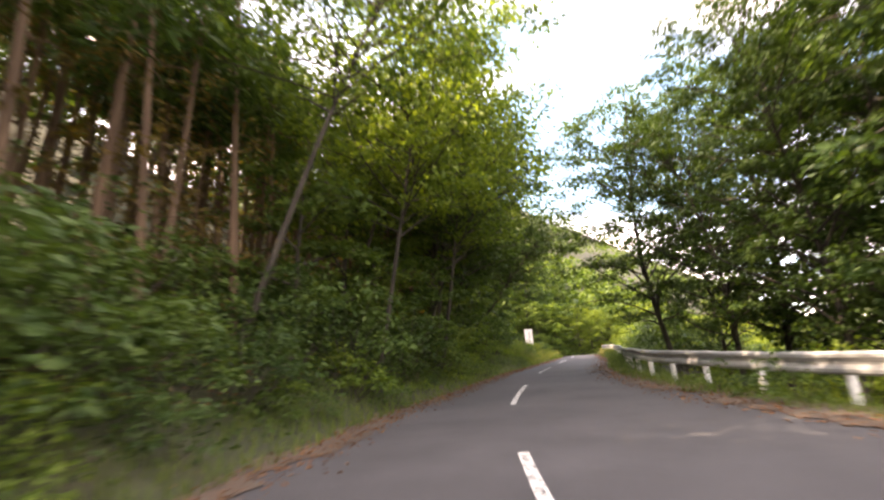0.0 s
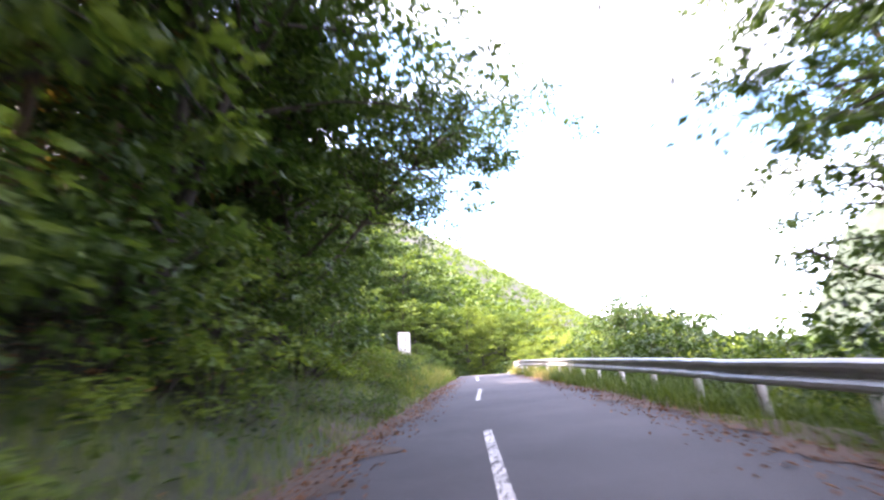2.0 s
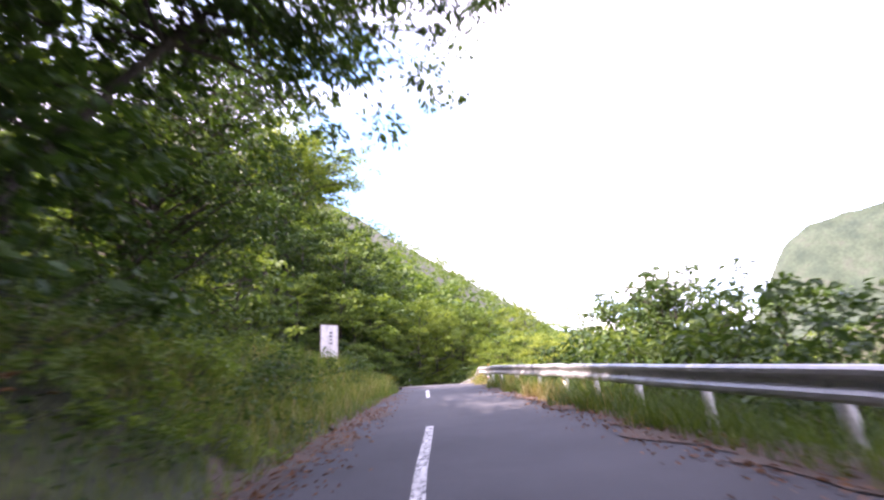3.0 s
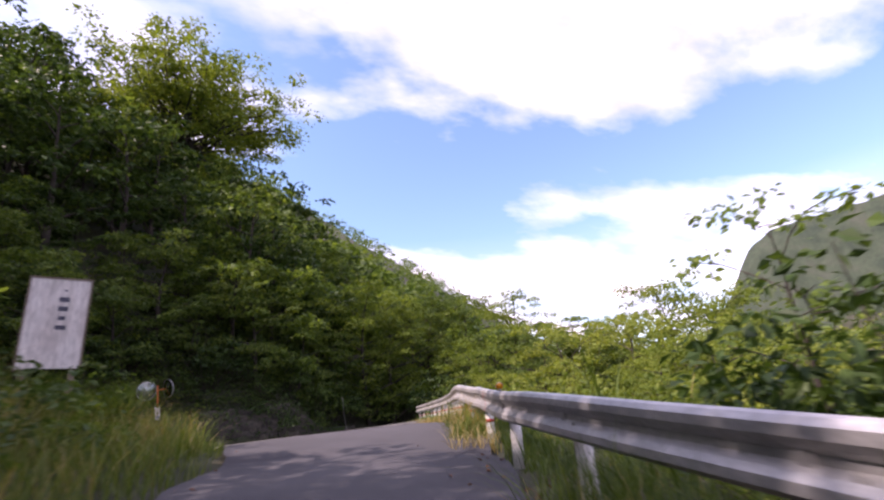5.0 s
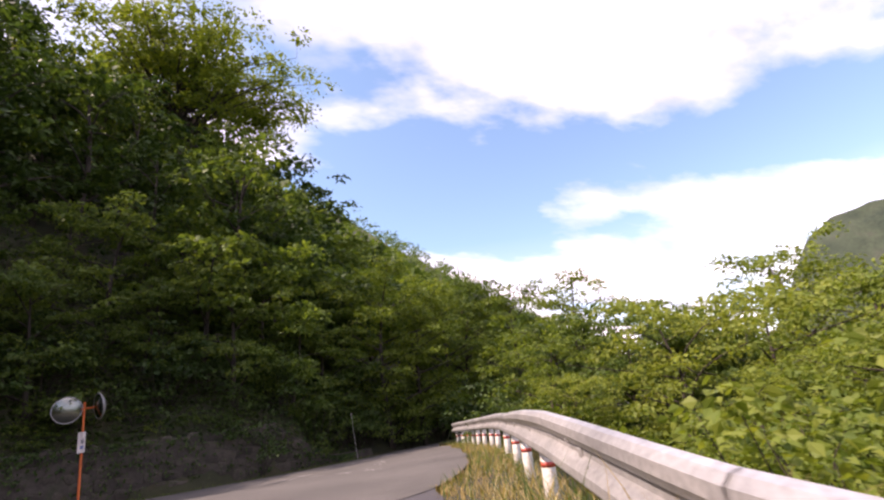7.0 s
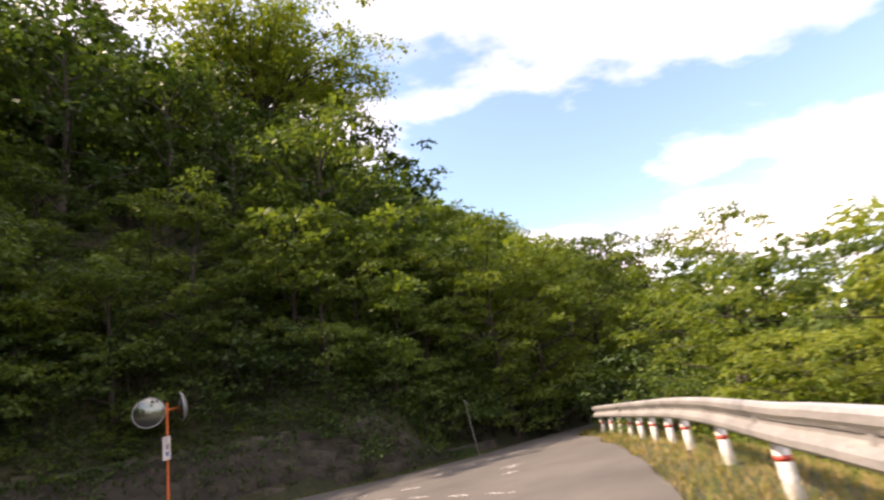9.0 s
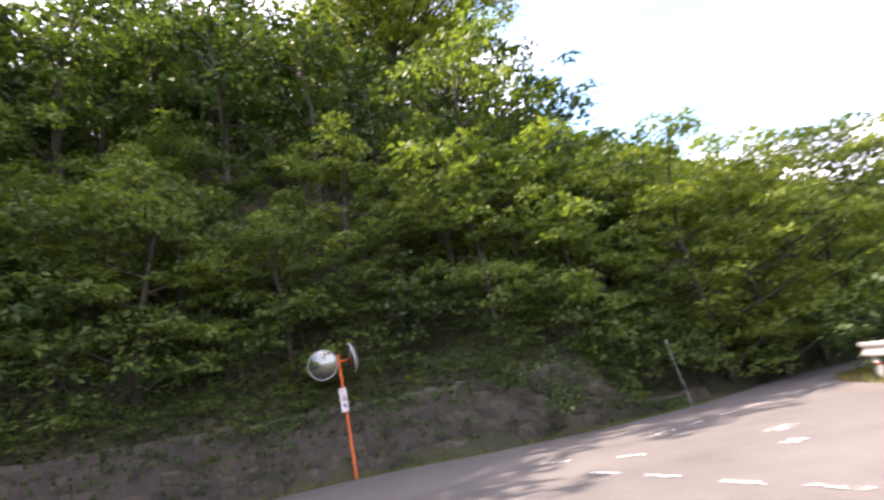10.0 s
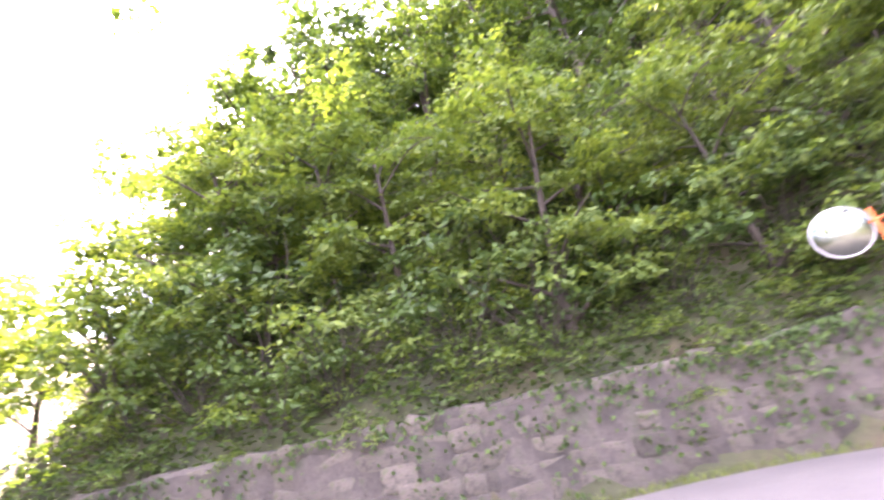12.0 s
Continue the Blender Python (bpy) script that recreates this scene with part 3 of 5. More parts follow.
    for i, (o, h) in enumerate(((-0.02, 0.004), (0.045, -0.01), (0.072, -0.06), (0.07, -0.12), (0.05, -0.17), (0.056, -0.24), (0.07, -0.30))):
        c = p + tw * o + g * 0.012 * math.sin(i * 1.3)
        vs += [(*(c - g * 0.014), z + h), (*(c + g * 0.014), z + h)]
        if i:
            fs.append((2 * i - 2, 2 * i - 1, 2 * i + 1, 2 * i))
    thing("ribbon_tape", "faded red plastic tape tied to the guard rail", "tape", data=mesh_from("ribbon_tape", vs, np.array(fs), RED_TAPE))


make_guard_rail()


# ---------------------------------------------------------------- traffic mirror
def dome_bm(r, bulge, rings=8, sides=40):
    bm = bmesh.new()
    rows = []
    for i in range(rings + 1):
        a = i / rings
        rr, zz = r * a, bulge * (1 - a * a)
        rows.append([bm.verts.new((0, 0, zz))] if i == 0 else [bm.verts.new((rr * math.cos(2 * math.pi * k / sides), rr * math.sin(2 * math.pi * k / sides), zz)) for k in range(sides)])
    for k in range(sides):
        bm.faces.new((rows[0][0], rows[1][k], rows[1][(k + 1) % sides]))
        for i in range(1, rings):
            bm.faces.new((rows[i][k], rows[i + 1][k], rows[i + 1][(k + 1) % sides], rows[i][(k + 1) % sides]))
    return bm


def ring_bm(r, thick, depth, sides=40):
    """A rolled rim with a shallow back shell."""
    vs, fs = [], []
    prof = ((r - thick, 0.012), (r, 0.018), (r + 0.012, 0.0), (r, -0.03), (r * 0.7, -depth), (0.04, -depth - 0.01))
    for k in range(sides):
        a = 2 * math.pi * k / sides
        vs += [(p * math.cos(a), p * math.sin(a), z) for p, z in prof]
    n = len(prof)
    for k in range(sides):
        k2 = (k + 1) % sides
        fs += [(k * n + i, k2 * n + i, k2 * n + i + 1, k * n + i + 1) for i in range(n - 1)]
    return mesh_from("rim", vs, np.array(fs), STEEL, True)


def make_traffic_mirror():
    x, y = 9.45, 70.0
    z = float(road_z(x, y)[0])
    root = thing("traffic_mirror", "twin round convex mirrors on a leaning orange post by the wall", "traffic mirror", pose(x, y, z, -3.5, -5.0, 0))
    part("post", mesh_from("post", *tube([(0, 0, -0.3), (0, 0, 1.2), (0, 0, 3.15)], (0.034, 0.034, 0.033), 16), ORANGE, True), root)
    part("cap", from_bm("cap", cyl_bm(0.037, 0.035, 16, 0.008, (0, 0, 3.16)), ORANGE, True), root)
    glass_me, rim_me = from_bm("glass", dome_bm(0.385, 0.07), MIRROR_GLASS, True), ring_bm(0.40, 0.016, 0.11)
    for sx, yaw in ((-1, 22), (1, -58)):
        m = pose(sx * 0.42, -0.14, 2.98, 0, 0, yaw) @ pose(0, 0, 0, 97, 0, 0)
        head = part("mirror_head", rim_me, root, "grey-rimmed convex mirror head", m)
        part("glass", glass_me, head, "silvered convex mirror face", pose(0, 0, 0.004))
        part("arm", mesh_from("arm", *tube([(0, 0, 2.98), (sx * 0.18, 0.02, 2.98), (sx * 0.38, -0.06, 2.98)], (0.024, 0.024, 0.024), 8), ORANGE, True), root)
    plate = part("plate", from_bm("plate", box_bm(0.2, 0.012, 0.62, 0.004, (0, -0.065, 1.95)), BOARD), root, "white caution plate with small dark lettering")
    for dz, w, hgt, mat in ((0.07, 0.07, 0.03, INK), (0.025, 0.08, 0.03, INK), (-0.02, 0.07, 0.03, INK), (-0.15, 0.09, 0.1, BLUE_INK)):
        part("writing_bar", from_bm("writing_bar", box_bm(w, 0.004, hgt, 0, (0.02, -0.073, 1.95 + dz)), mat), plate)
    for dz in (1.7, 2.18):
        part("clamp", from_bm("clamp", box_bm(0.12, 0.12, 0.03, 0.006, (0, -0.005, dz)), STEEL), root)


make_traffic_mirror()


# ---------------------------------------------------------------- notice board
def make_notice_board():
    x, y = 8.75, 55.6
    z = float(land(x, y)[0])
    top = 9.42
    root = thing("notice_board", "white notice board with faded writing on wooden legs in grass", "sign", pose(x, y, z, 0, 0, 12))
    hgt = top - z
    for sx in (-0.36, 0.36):
        part("leg", from_bm("leg", box_bm(0.09, 0.07, hgt + 0.25, 0.008, (sx, 0.06, (hgt - 0.2) / 2 - 0.05)), WOOD), root)
    panel = part("panel", from_bm("panel", box_bm(0.92, 0.035, 1.7, 0.006, (0, 0, hgt - 0.85)), BOARD), root, "white painted panel stained pink and grey")
    for sx in (-0.47, 0.47):
        part("edge_trim", from_bm("edge_trim", box_bm(0.035, 0.05, 1.74, 0.004, (sx, 0.0, hgt - 0.86)), WOOD), root)
    part("top_trim", from_bm("top_trim", box_bm(0.98, 0.06, 0.035, 0.004, (0, 0.0, hgt + 0.012)), WOOD), root)
    rng = random.Random(5)
    for cx in (0.08,):
        for k in range(5):
            w, h = (0.05, 0.05) if k == 0 else (0.17, 0.12)
            part("writing_bar", from_bm("writing_bar", box_bm(w * rng.uniform(0.6, 1), 0.004, h * rng.uniform(0.5, 0.8), 0, (cx, -0.0195, hgt - 0.22 - k * (h + 0.06))), INK), panel)


make_notice_board()


# ---------------------------------------------------------------- slim pole at the far bend
def make_edge_pole():
    x, y = 18.2, 71.9
    z = float(road_z(x, y)[0])
    root = thing("edge_pole", "thin pale marker pole leaning at the road edge", "marker pole", pose(x, y, z, 3, -8, 0))
    part("rod", mesh_from("rod", *tube([(0, 0, -0.2), (0, 0, 0.9), (0.01, 0, 1.75)], (0.010, 0.009, 0.008), 8), STEEL, True), root)
    part("tip", from_bm("tip", cyl_bm(0.014, 0.10, 10, 0.004, (0.01, 0, 1.76)), POST_WHITE, True), root)


make_edge_pole()


# ---------------------------------------------------------------- plants
def leaf_quads(c, along, nrm, length, width, fold=0.18):
    """One folded leaf for each row: a diamond of four vertices."""
    side = np.cross(along, nrm)
    side /= np.linalg.norm(side, axis=1, keepdims=True) + 1e-9
    up = np.cross(side, along)
    L, W = length[:, None], width[:, None]
    a = c
    b = c + along * L * 0.45 + side * W * 0.5 + up * L * fold * 0.3
    t = c + along * L - up * L * fold * 0.5
    d = c + along * L * 0.45 - side * W * 0.5 + up * L * fold * 0.3
    vs = np.stack([a, b, t, d], 1).reshape(-1, 3)
    i = np.arange(len(c))[:, None] * 4
    return vs, i + np.array([[0, 1, 2, 3]])


def unit(v):
    return v / (np.linalg.norm(v, axis=-1, keepdims=True) + 1e-9)


def clump_leaves(rng, centers, spread, per, size, flat=0.26, aspect=0.6, droop=0.3, core_size=1.6):
    """Leaves in flattened tufts round the given centres."""
    n = len(centers)
    c = np.repeat(centers, per, 0)
    r = rng.normal(size=(n * per, 3))
    r *= (rng.random((n * per, 1)) ** 0.45) / (np.linalg.norm(r, axis=1, keepdims=True) + 1e-9)
    r[:, 2] *= flat
    sp = np.repeat(spread, per)[:, None] if np.ndim(spread) else spread
    pos = c + r * sp
    pos[:, 2] -= droop * (np.linalg.norm(r[:, :2], axis=1) ** 2) * (sp[:, 0] if np.ndim(sp) else sp)
    out = r.copy()
    out[:, 2] = 0
    along = unit(unit(out) + rng.normal(size=out.shape) * 0.45 + np.array([0, 0, -0.35]))
    nrm = unit(np.array([0, 0, 1.0]) + rng.normal(size=out.shape) * 0.75)
    ln = size * rng.uniform(0.65, 1.25, len(pos))
    # a few large leaves deep inside each tuft close it up
    core = np.linalg.norm(r, axis=1) < 0.42
    ln[core] *= core_size
    return leaf_quads(pos, along, nrm, ln, ln * aspect * rng.uniform(0.8, 1.2, len(pos)))


def limb(rng, a, b, r0, r1, bend=0.15, n=6):
    a, b = np.array(a, float), np.array(b, float)
    t = np.linspace(0, 1, n)[:, None]
    p = a * (1 - t) + b * t
    k = rng.normal(size=3) * np.linalg.norm(b - a) * bend
    p = p + k * np.sin(np.pi * t) * 0.5 + np.array([0, 0, 1.0]) * np.linalg.norm(b - a) * bend * np.sin(np.pi * t) * 0.5
    return p, np.linspace(r0, r1, n)


def tree_meshes(seed, height, crown, trunk_r, clumps, per, leaf, mat, low=0.3, lean=(0, 0), bark=None, shape=1.0, lift=0.0, twigs=True, tuft_size=(0.17, 0.32), core_size=1.6, scatter=1.0):
    """A forked trunk with limbs and a crown of tiered leafy tufts. Returns the two meshes."""
    rng = np.random.default_rng(seed)
    wood = []
    top = np.array([lean[0], lean[1], height * 0.86])
    p, r = limb(rng, (0, 0, -0.4), top, trunk_r, trunk_r * 0.2, 0.07, 8)
    wood.append(tube(p, r, 7))
    cs, sp = [], []
    nl = max(7, clumps // 5)
    for i in range(nl):
        f = low + (1 - low) * (i + 0.5) / nl * 0.95
        base = np.array([np.interp(f * 0.86, np.linspace(0, 0.86, len(p)), p[:, k]) for k in range(3)])
        a = i * 2.399 + rng.uniform(-0.5, 0.5)
        reach = crown * (0.45 + 0.55 * math.sin(math.pi * min(1, 0.22 + 0.72 * (f - low) / (1 - low)))) * rng.uniform(0.75, 1.12) * shape
        rise = height * 0.10 * rng.uniform(0.4, 1.6) + reach * 0.12 + lift
        tip = base + np.array([math.cos(a) * reach, math.sin(a) * reach, rise])
        q, rr = limb(rng, base, tip, trunk_r * 0.42 * (1.1 - f * 0.6), 0.012, 0.14, 5)
        wood.append(tube(q, rr, 5))
        k = max(2, clumps // nl)
        for j in range(k):
            g = 0.35 + 0.7 * (j + rng.random()) / k
            at = np.array([np.interp(min(g, 1), np.linspace(0, 1, 5), q[:, m]) for m in range(3)])
            off = rng.normal(size=3) * np.array([0.24, 0.24, 0.11]) * crown * (0.6 + 0.5 * g) * scatter
            cs.append(at + off)
            sp.append(crown * rng.uniform(*tuft_size))
            if twigs and j % 2 == 0:
                w, wr = limb(rng, at, at + off, 0.014, 0.005, 0.1, 3)
                wood.append(tube(w, wr, 3))
    for j in range(max(3, clumps // 9)):
        cs.append(top + np.array([rng.normal() * crown * 0.28, rng.normal() * crown * 0.28, height * rng.uniform(0.0, 0.14)]))
        sp.append(crown * rng.uniform(*tuft_size))
    v, f = clump_leaves(rng, np.array(cs), np.array(sp), per, leaf, core_size=core_size)
    return mesh_from("trunk", *joined(wood), bark or BARK, True), mesh_from("crown", v, f, mat, False)


def shrub_meshes(seed, height, radius, clumps, per, leaf, mat, aspect=0.55, flat=0.45):
    rng = np.random.default_rng(seed)
    cs, sp, wood = [], [], []
    for i in range(clumps):
        a, rr = rng.uniform(0, 6.283), radius * math.sqrt(rng.random())
        h = height * (1 - 0.55 * (rr / radius) ** 2) * rng.uniform(0.35, 1.0)
        c = np.array([math.cos(a) * rr, math.sin(a) * rr, h])
        cs.append(c)
        sp.append(radius * rng.uniform(0.2, 0.36))
        if i % 2 == 0:
            p, r = limb(rng, (c[0] * 0.15, c[1] * 0.15, -0.15), c, 0.022, 0.006, 0.12, 4)
            wood.append(tube(p, r, 3))
    v, f = clump_leaves(rng, np.array(cs), np.array(sp), per, leaf, flat, aspect, core_size=1.15)
    return mesh_from("stem", *joined(wood), BARK, True), mesh_from("foliage", v, f, mat, False)


def cedar_meshes(seed, height, r, mat):
    rng = np.random.default_rng(seed)
    p, rr = limb(rng, (0, 0, -0.5), (rng.normal() * 0.3, rng.normal() * 0.3, height), r, r * 0.3, 0.012, 7)
    wood = [tube(p, rr, 9)]
    cs, sp, dead = [], [], []
    for i in range(16):
        h = height * rng.uniform(0.12, 0.62)
        a = rng.uniform(0, 6.283)
        ln = rng.uniform(0.4, 1.1)
        q, qr = limb(rng, (0, 0, h), (math.cos(a) * ln, math.sin(a) * ln, h - 0.12), 0.022, 0.006, 0.1, 3)
        wood.append(tube(q, qr, 3))
        dead.append(q[-1])
    for i in range(28):
        f = rng.uniform(0.6, 1.04)
        a, ln = rng.uniform(0, 6.283), (1.06 - f) * height * 0.32 * rng.uniform(0.5, 1.1)
        tip = np.array([math.cos(a) * ln, math.sin(a) * ln, height * f - ln * 0.3])
        q, qr = limb(rng, (0, 0, height * f), tip, 0.025, 0.006, 0.08, 3)
        wood.append(tube(q, qr, 3))
        cs.append(tip * np.array([0.8, 0.8, 1.0]))
        sp.append(0.75)
    v, fc = clump_leaves(rng, np.array(cs), np.array(sp), 24, 0.36, 0.6, 0.3, 0.5)
    dv, df = clump_leaves(rng, np.array(dead), np.full(len(dead), 0.42), 16, 0.2, 0.5, 0.3, 0.6)
    return mesh_from("trunk", *joined(wood), BARK_CEDAR, True), mesh_from("crown", v, fc, mat, False), mesh_from("dead_foliage", dv, df, CEDAR_DEAD, False)


OAK_A = tree_meshes(11, 7.5, 2.9, 0.16, 50, 84, 0.17, LEAF_OAK, low=0.06, tuft_size=(0.2, 0.34), scatter=0.85)
OAK_B = tree_meshes(12, 6.2, 2.6, 0.13, 46, 84, 0.165, LEAF_OAK, low=0.05, tuft_size=(0.2, 0.34), scatter=0.85)
YOUNG = tree_meshes(14, 5.2, 2.5, 0.10, 44, 84, 0.16, LEAF_BRIGHT, low=0.14, tuft_size=(0.2, 0.34))
DARK_A = tree_meshes(15, 8.5, 2.8, 0.18, 72, 54, 0.19, LEAF_DARK, low=0.12)
MID_A = tree_meshes(16, 7.5, 3.1, 0.16, 40, 34, 0.31, LEAF_OAK, low=0.15, twigs=False)
MID_B = tree_meshes(17, 6.5, 3.0, 0.16, 38, 34, 0.31, LEAF_BRIGHT, low=0.12, twigs=False)
MID_D = tree_meshes(18, 8.5, 3.2, 0.18, 40, 34, 0.31, LEAF_DARK, low=0.12, twigs=False)
BUSH_A = shrub_meshes(21, 1.7, 1.25, 21, 25, 0.155, LEAF_OAK)
BUSH_B = shrub_meshes(22, 1.3, 1.1, 19, 25, 0.14, LEAF_BRIGHT)
BUSH_D = shrub_meshes(23, 1.9, 1.3, 21, 25, 0.16, LEAF_DARK)
VINE_A = shrub_meshes(24, 1.6, 1.6, 26, 32, 0.125, LEAF_VINE, 0.85, 0.5)
VINE_B = shrub_meshes(25, 2.3, 1.8, 29, 32, 0.13, LEAF_VINE, 0.8, 0.55)
CEDAR_A = cedar_meshes(31, 14.0, 0.15, LEAF_DARK)
CEDAR_B = cedar_meshes(32, 12.0, 0.11, LEAF_DARK)

FIRST = {}


def plant(kind, meshes, label, x, y, scale, group, category="tree", sink=0.2, tilt=6.0, zrot=None, z=None):
    z = (float(land(x, y)[0]) if z is None else z) - sink
    m = pose(x, y, z, random.uniform(-tilt, tilt), random.uniform(-tilt, tilt), random.uniform(0, 360) if zrot is None else zrot)
    key = (kind, id(meshes), label)
    if key not in FIRST:
        FIRST[key] = ob = thing(kind, label, category, m, group)
        for nm, me in zip(("trunk", "crown", "dead_foliage") if category == "tree" else ("stem", "foliage"), meshes):
            pt = part(nm, me, ob)
            if nm in ("stem", "dead_foliage"):
                tagged(pt, kind="stuff")
    else:
        ob = copy_thing(FIRST[key], m)
    ob.scale = (scale * random.uniform(0.92, 1.08), scale * random.uniform(0.92, 1.08), scale)
    return ob


def places(n, x0, x1, y0, y1, gap, seed, where, dmin, dmax):
    """Random places that keep apart. where: bank (uphill of the main road), north (above the wall), valley (beyond the rail)."""
    rng = np.random.default_rng(seed)
    x, y = rng.uniform(x0, x1, n * 10), rng.uniform(y0, y1, n * 10)
    d = off_road(x, y)
    rd, _, rs = nearest(RAIL_D, x, y)
    _, wk, ws = nearest(WEST_D, x, y)
    valley = (rs > 0) & (d > 0)
    north = (ws > 0) & (d > 0) & (wk < len(WEST_D) - 3) & ~valley
    ok = {"bank": ~valley & ~north & (d > dmin) & (d < dmax), "north": north & (d > dmin) & (d < dmax), "valley": valley & (rd > dmin) & (rd < dmax), "hill": (north | valley) & (np.where(valley, rd, d) > dmin)}[where]
    x, y = x[ok], y[ok]
    out = np.zeros((0, 2))
    for p in zip(x, y):
        if not len(out) or ((out - p) ** 2).sum(1).min() > gap * gap:
            out = np.vstack([out, p])
            if len(out) == n:
                break
    z = land(out[:, 0], out[:, 1]) if len(out) else []
    return [(float(a), float(b), float(c)) for (a, b), c in zip(out, z)]


def wood(spots_, choices, lo, hi, group, kind="tree", category="tree", sink=0.2, tilt=6.0):
    for x, y, z in spots_:
        mesh, lab = random.choice(choices)
        s = random.uniform(lo, hi)
        # the gap in the west through which the low sun reaches the junction stays open
        dx, dy = x - 16.5, y - 60.0
        away = math.hypot(dx, dy)
        if category == "tree" and 3 < away < 60 and abs((math.degrees(math.atan2(dx, dy)) - SUN_AZ + 180) % 360 - 180) < 20:
            top = max(v.co.z for v in mesh[1].vertices)
            s = min(s, (7.5 + away * 0.78 - z) / top)
            if s < 0.35:
                continue
        plant(kind, mesh, lab, x, y, s, group, category, sink, tilt, None, z)


NEAR_HILL = ((OAK_A, "broadleaf tree with tiered green sprays above the wall"), (OAK_B, "low broadleaf tree with dense green tiers above the wall"), (YOUNG, "young tree with bright yellow-green leaves above the wall"), (OAK_B, "low broadleaf tree with dense green tiers above the wall"))
MID_HILL = ((MID_A, "broadleaf tree on the steep wooded slope"), (MID_A, "broadleaf tree on the steep wooded slope"), (MID_B, "yellow-green tree on the steep wooded slope"), (MID_D, "dark evergreen tree on the steep wooded slope"))
VALLEY_NEAR = ((OAK_A, "broadleaf tree on the valley slope"), (YOUNG, "sunlit yellow-green tree on the valley slope"), (OAK_B, "low broadleaf tree on the valley slope"))
VALLEY = ((MID_A, "broadleaf tree on the valley slope"), (MID_B, "sunlit yellow-green tree on the valley slope"), (OAK_B, "low broadleaf tree on the valley slope"))

TALL_A = tree_meshes(43, 14.0, 4.2, 0.24, 62, 34, 0.36, LEAF_OAK, low=0.2, twigs=False)
TALL_D = tree_meshes(44, 15.0, 3.9, 0.26, 62, 34, 0.36, LEAF_DARK, low=0.15, twigs=False)
THICKET = shrub_meshes(26, 3.2, 1.7, 38, 26, 0.17, LEAF_OAK)
THICKET_D = shrub_meshes(27, 3.4, 1.6, 38, 26, 0.18, LEAF_DARK)

# hill above the retaining wall, nearest first
wood(places(46, -10, 22, 62, 79, 2.1, 1, "north", 1.8, 6.0), NEAR_HILL, 0.55, 0.85, "hillside trees")
# mostly dark-leaved: leaf colour stands in for the shadow band under the canopy
wood(places(26, -14, 15, 66, 86, 3.4, 31, "north", 6.0, 16), ((TALL_A, "tall broadleaf tree on the steep slope"), (TALL_D, "tall dark tree on the steep slope"), (TALL_D, "tall dark tree on the steep slope")), 0.6, 0.85, "hillside trees", sink=0.4, tilt=3)
wood(places(12, -12, 5, 76, 92, 3.6, 32, "north", 12, 40), ((TALL_D, "tall dark tree on the steep slope"), (TALL_A, "tall broadleaf tree on the steep slope")), 0.8, 1.0, "hillside trees", sink=0.4, tilt=3)
wood(places(54, 12, 44, 69, 98, 2.6, 2, "hill", 5, 40), MID_HILL, 0.75, 1.05, "hillside trees")
wood(places(14, 21, 40, 62, 92, 3.0, 4, "valley", 7.0, 15), VALLEY_NEAR, 0.75, 1.0, "valley trees", sink=0.3)
wood(places(16, 28, 56, 60, 92, 3.4, 55, "valley", 15.0, 36), VALLEY, 1.0, 1.4, "valley trees", sink=0.3)
# dark leaf colour here paints in the shade over the far bend
wood(places(14, 10, 19, 73, 92, 2.2, 39, "north", 1.5, 8), ((MID_D, "tree over the shaded bend with leaves darkened for shade"), (MID_A, "broadleaf tree over the shaded bend")), 0.7, 1.0, "hillside trees")
wood(places(46, 14.5, 32, 69.5, 86, 1.1, 34, "north", 0.8, 4), ((THICKET_D, "dark thicket at the shaded road edge"), (THICKET, "leafy thicket at the shaded road edge")), 0.7, 1.0, "thickets", "thicket", "shrub", 0.1)
wood(places(26, -26, -2, 60, 84, 2.4, 51, "north", 5.0, 26), ((MID_A, "broadleaf tree on the steep wooded slope"), (MID_D, "dark evergreen tree on the steep wooded slope")), 0.8, 1.1, "hillside trees")
wood(places(24, -22, 2, 59, 76, 1.5, 52, "north", 2.0, 14), ((THICKET_D, "dark thicket on the steep ground above the wall"), (THICKET, "leafy thicket on the steep ground above the wall")), 0.8, 1.1, "thickets", "thicket", "shrub", 0.1)
wood(places(22, 17, 32, 67, 90, 1.4, 53, "valley", 0.9, 4.5), ((THICKET_D, "dark thicket beyond the guard rail at the bend"), (THICKET, "leafy thicket beyond the guard rail at the bend")), 0.75, 1.05, "thickets", "thicket", "shrub", 0.1)
wood(places(14, -18, 3, 57, 73, 2.2, 71, "north", 2.5, 12), NEAR_HILL, 0.8, 1.1, "hillside trees")
for x, y, s in ((10.5, 83.5, 0.85), (12.8, 82.0, 0.85), (14.6, 84.5, 0.95), (4.5, 81.0, 0.75), (17.0, 86.0, 0.85)):
    plant("tree", TALL_D if x > 12 else TALL_A, "tall dark tree on the steep slope" if x > 12 else "tall broadleaf tree on the steep slope", x, y, s, "hillside trees", sink=0.4, tilt=3)
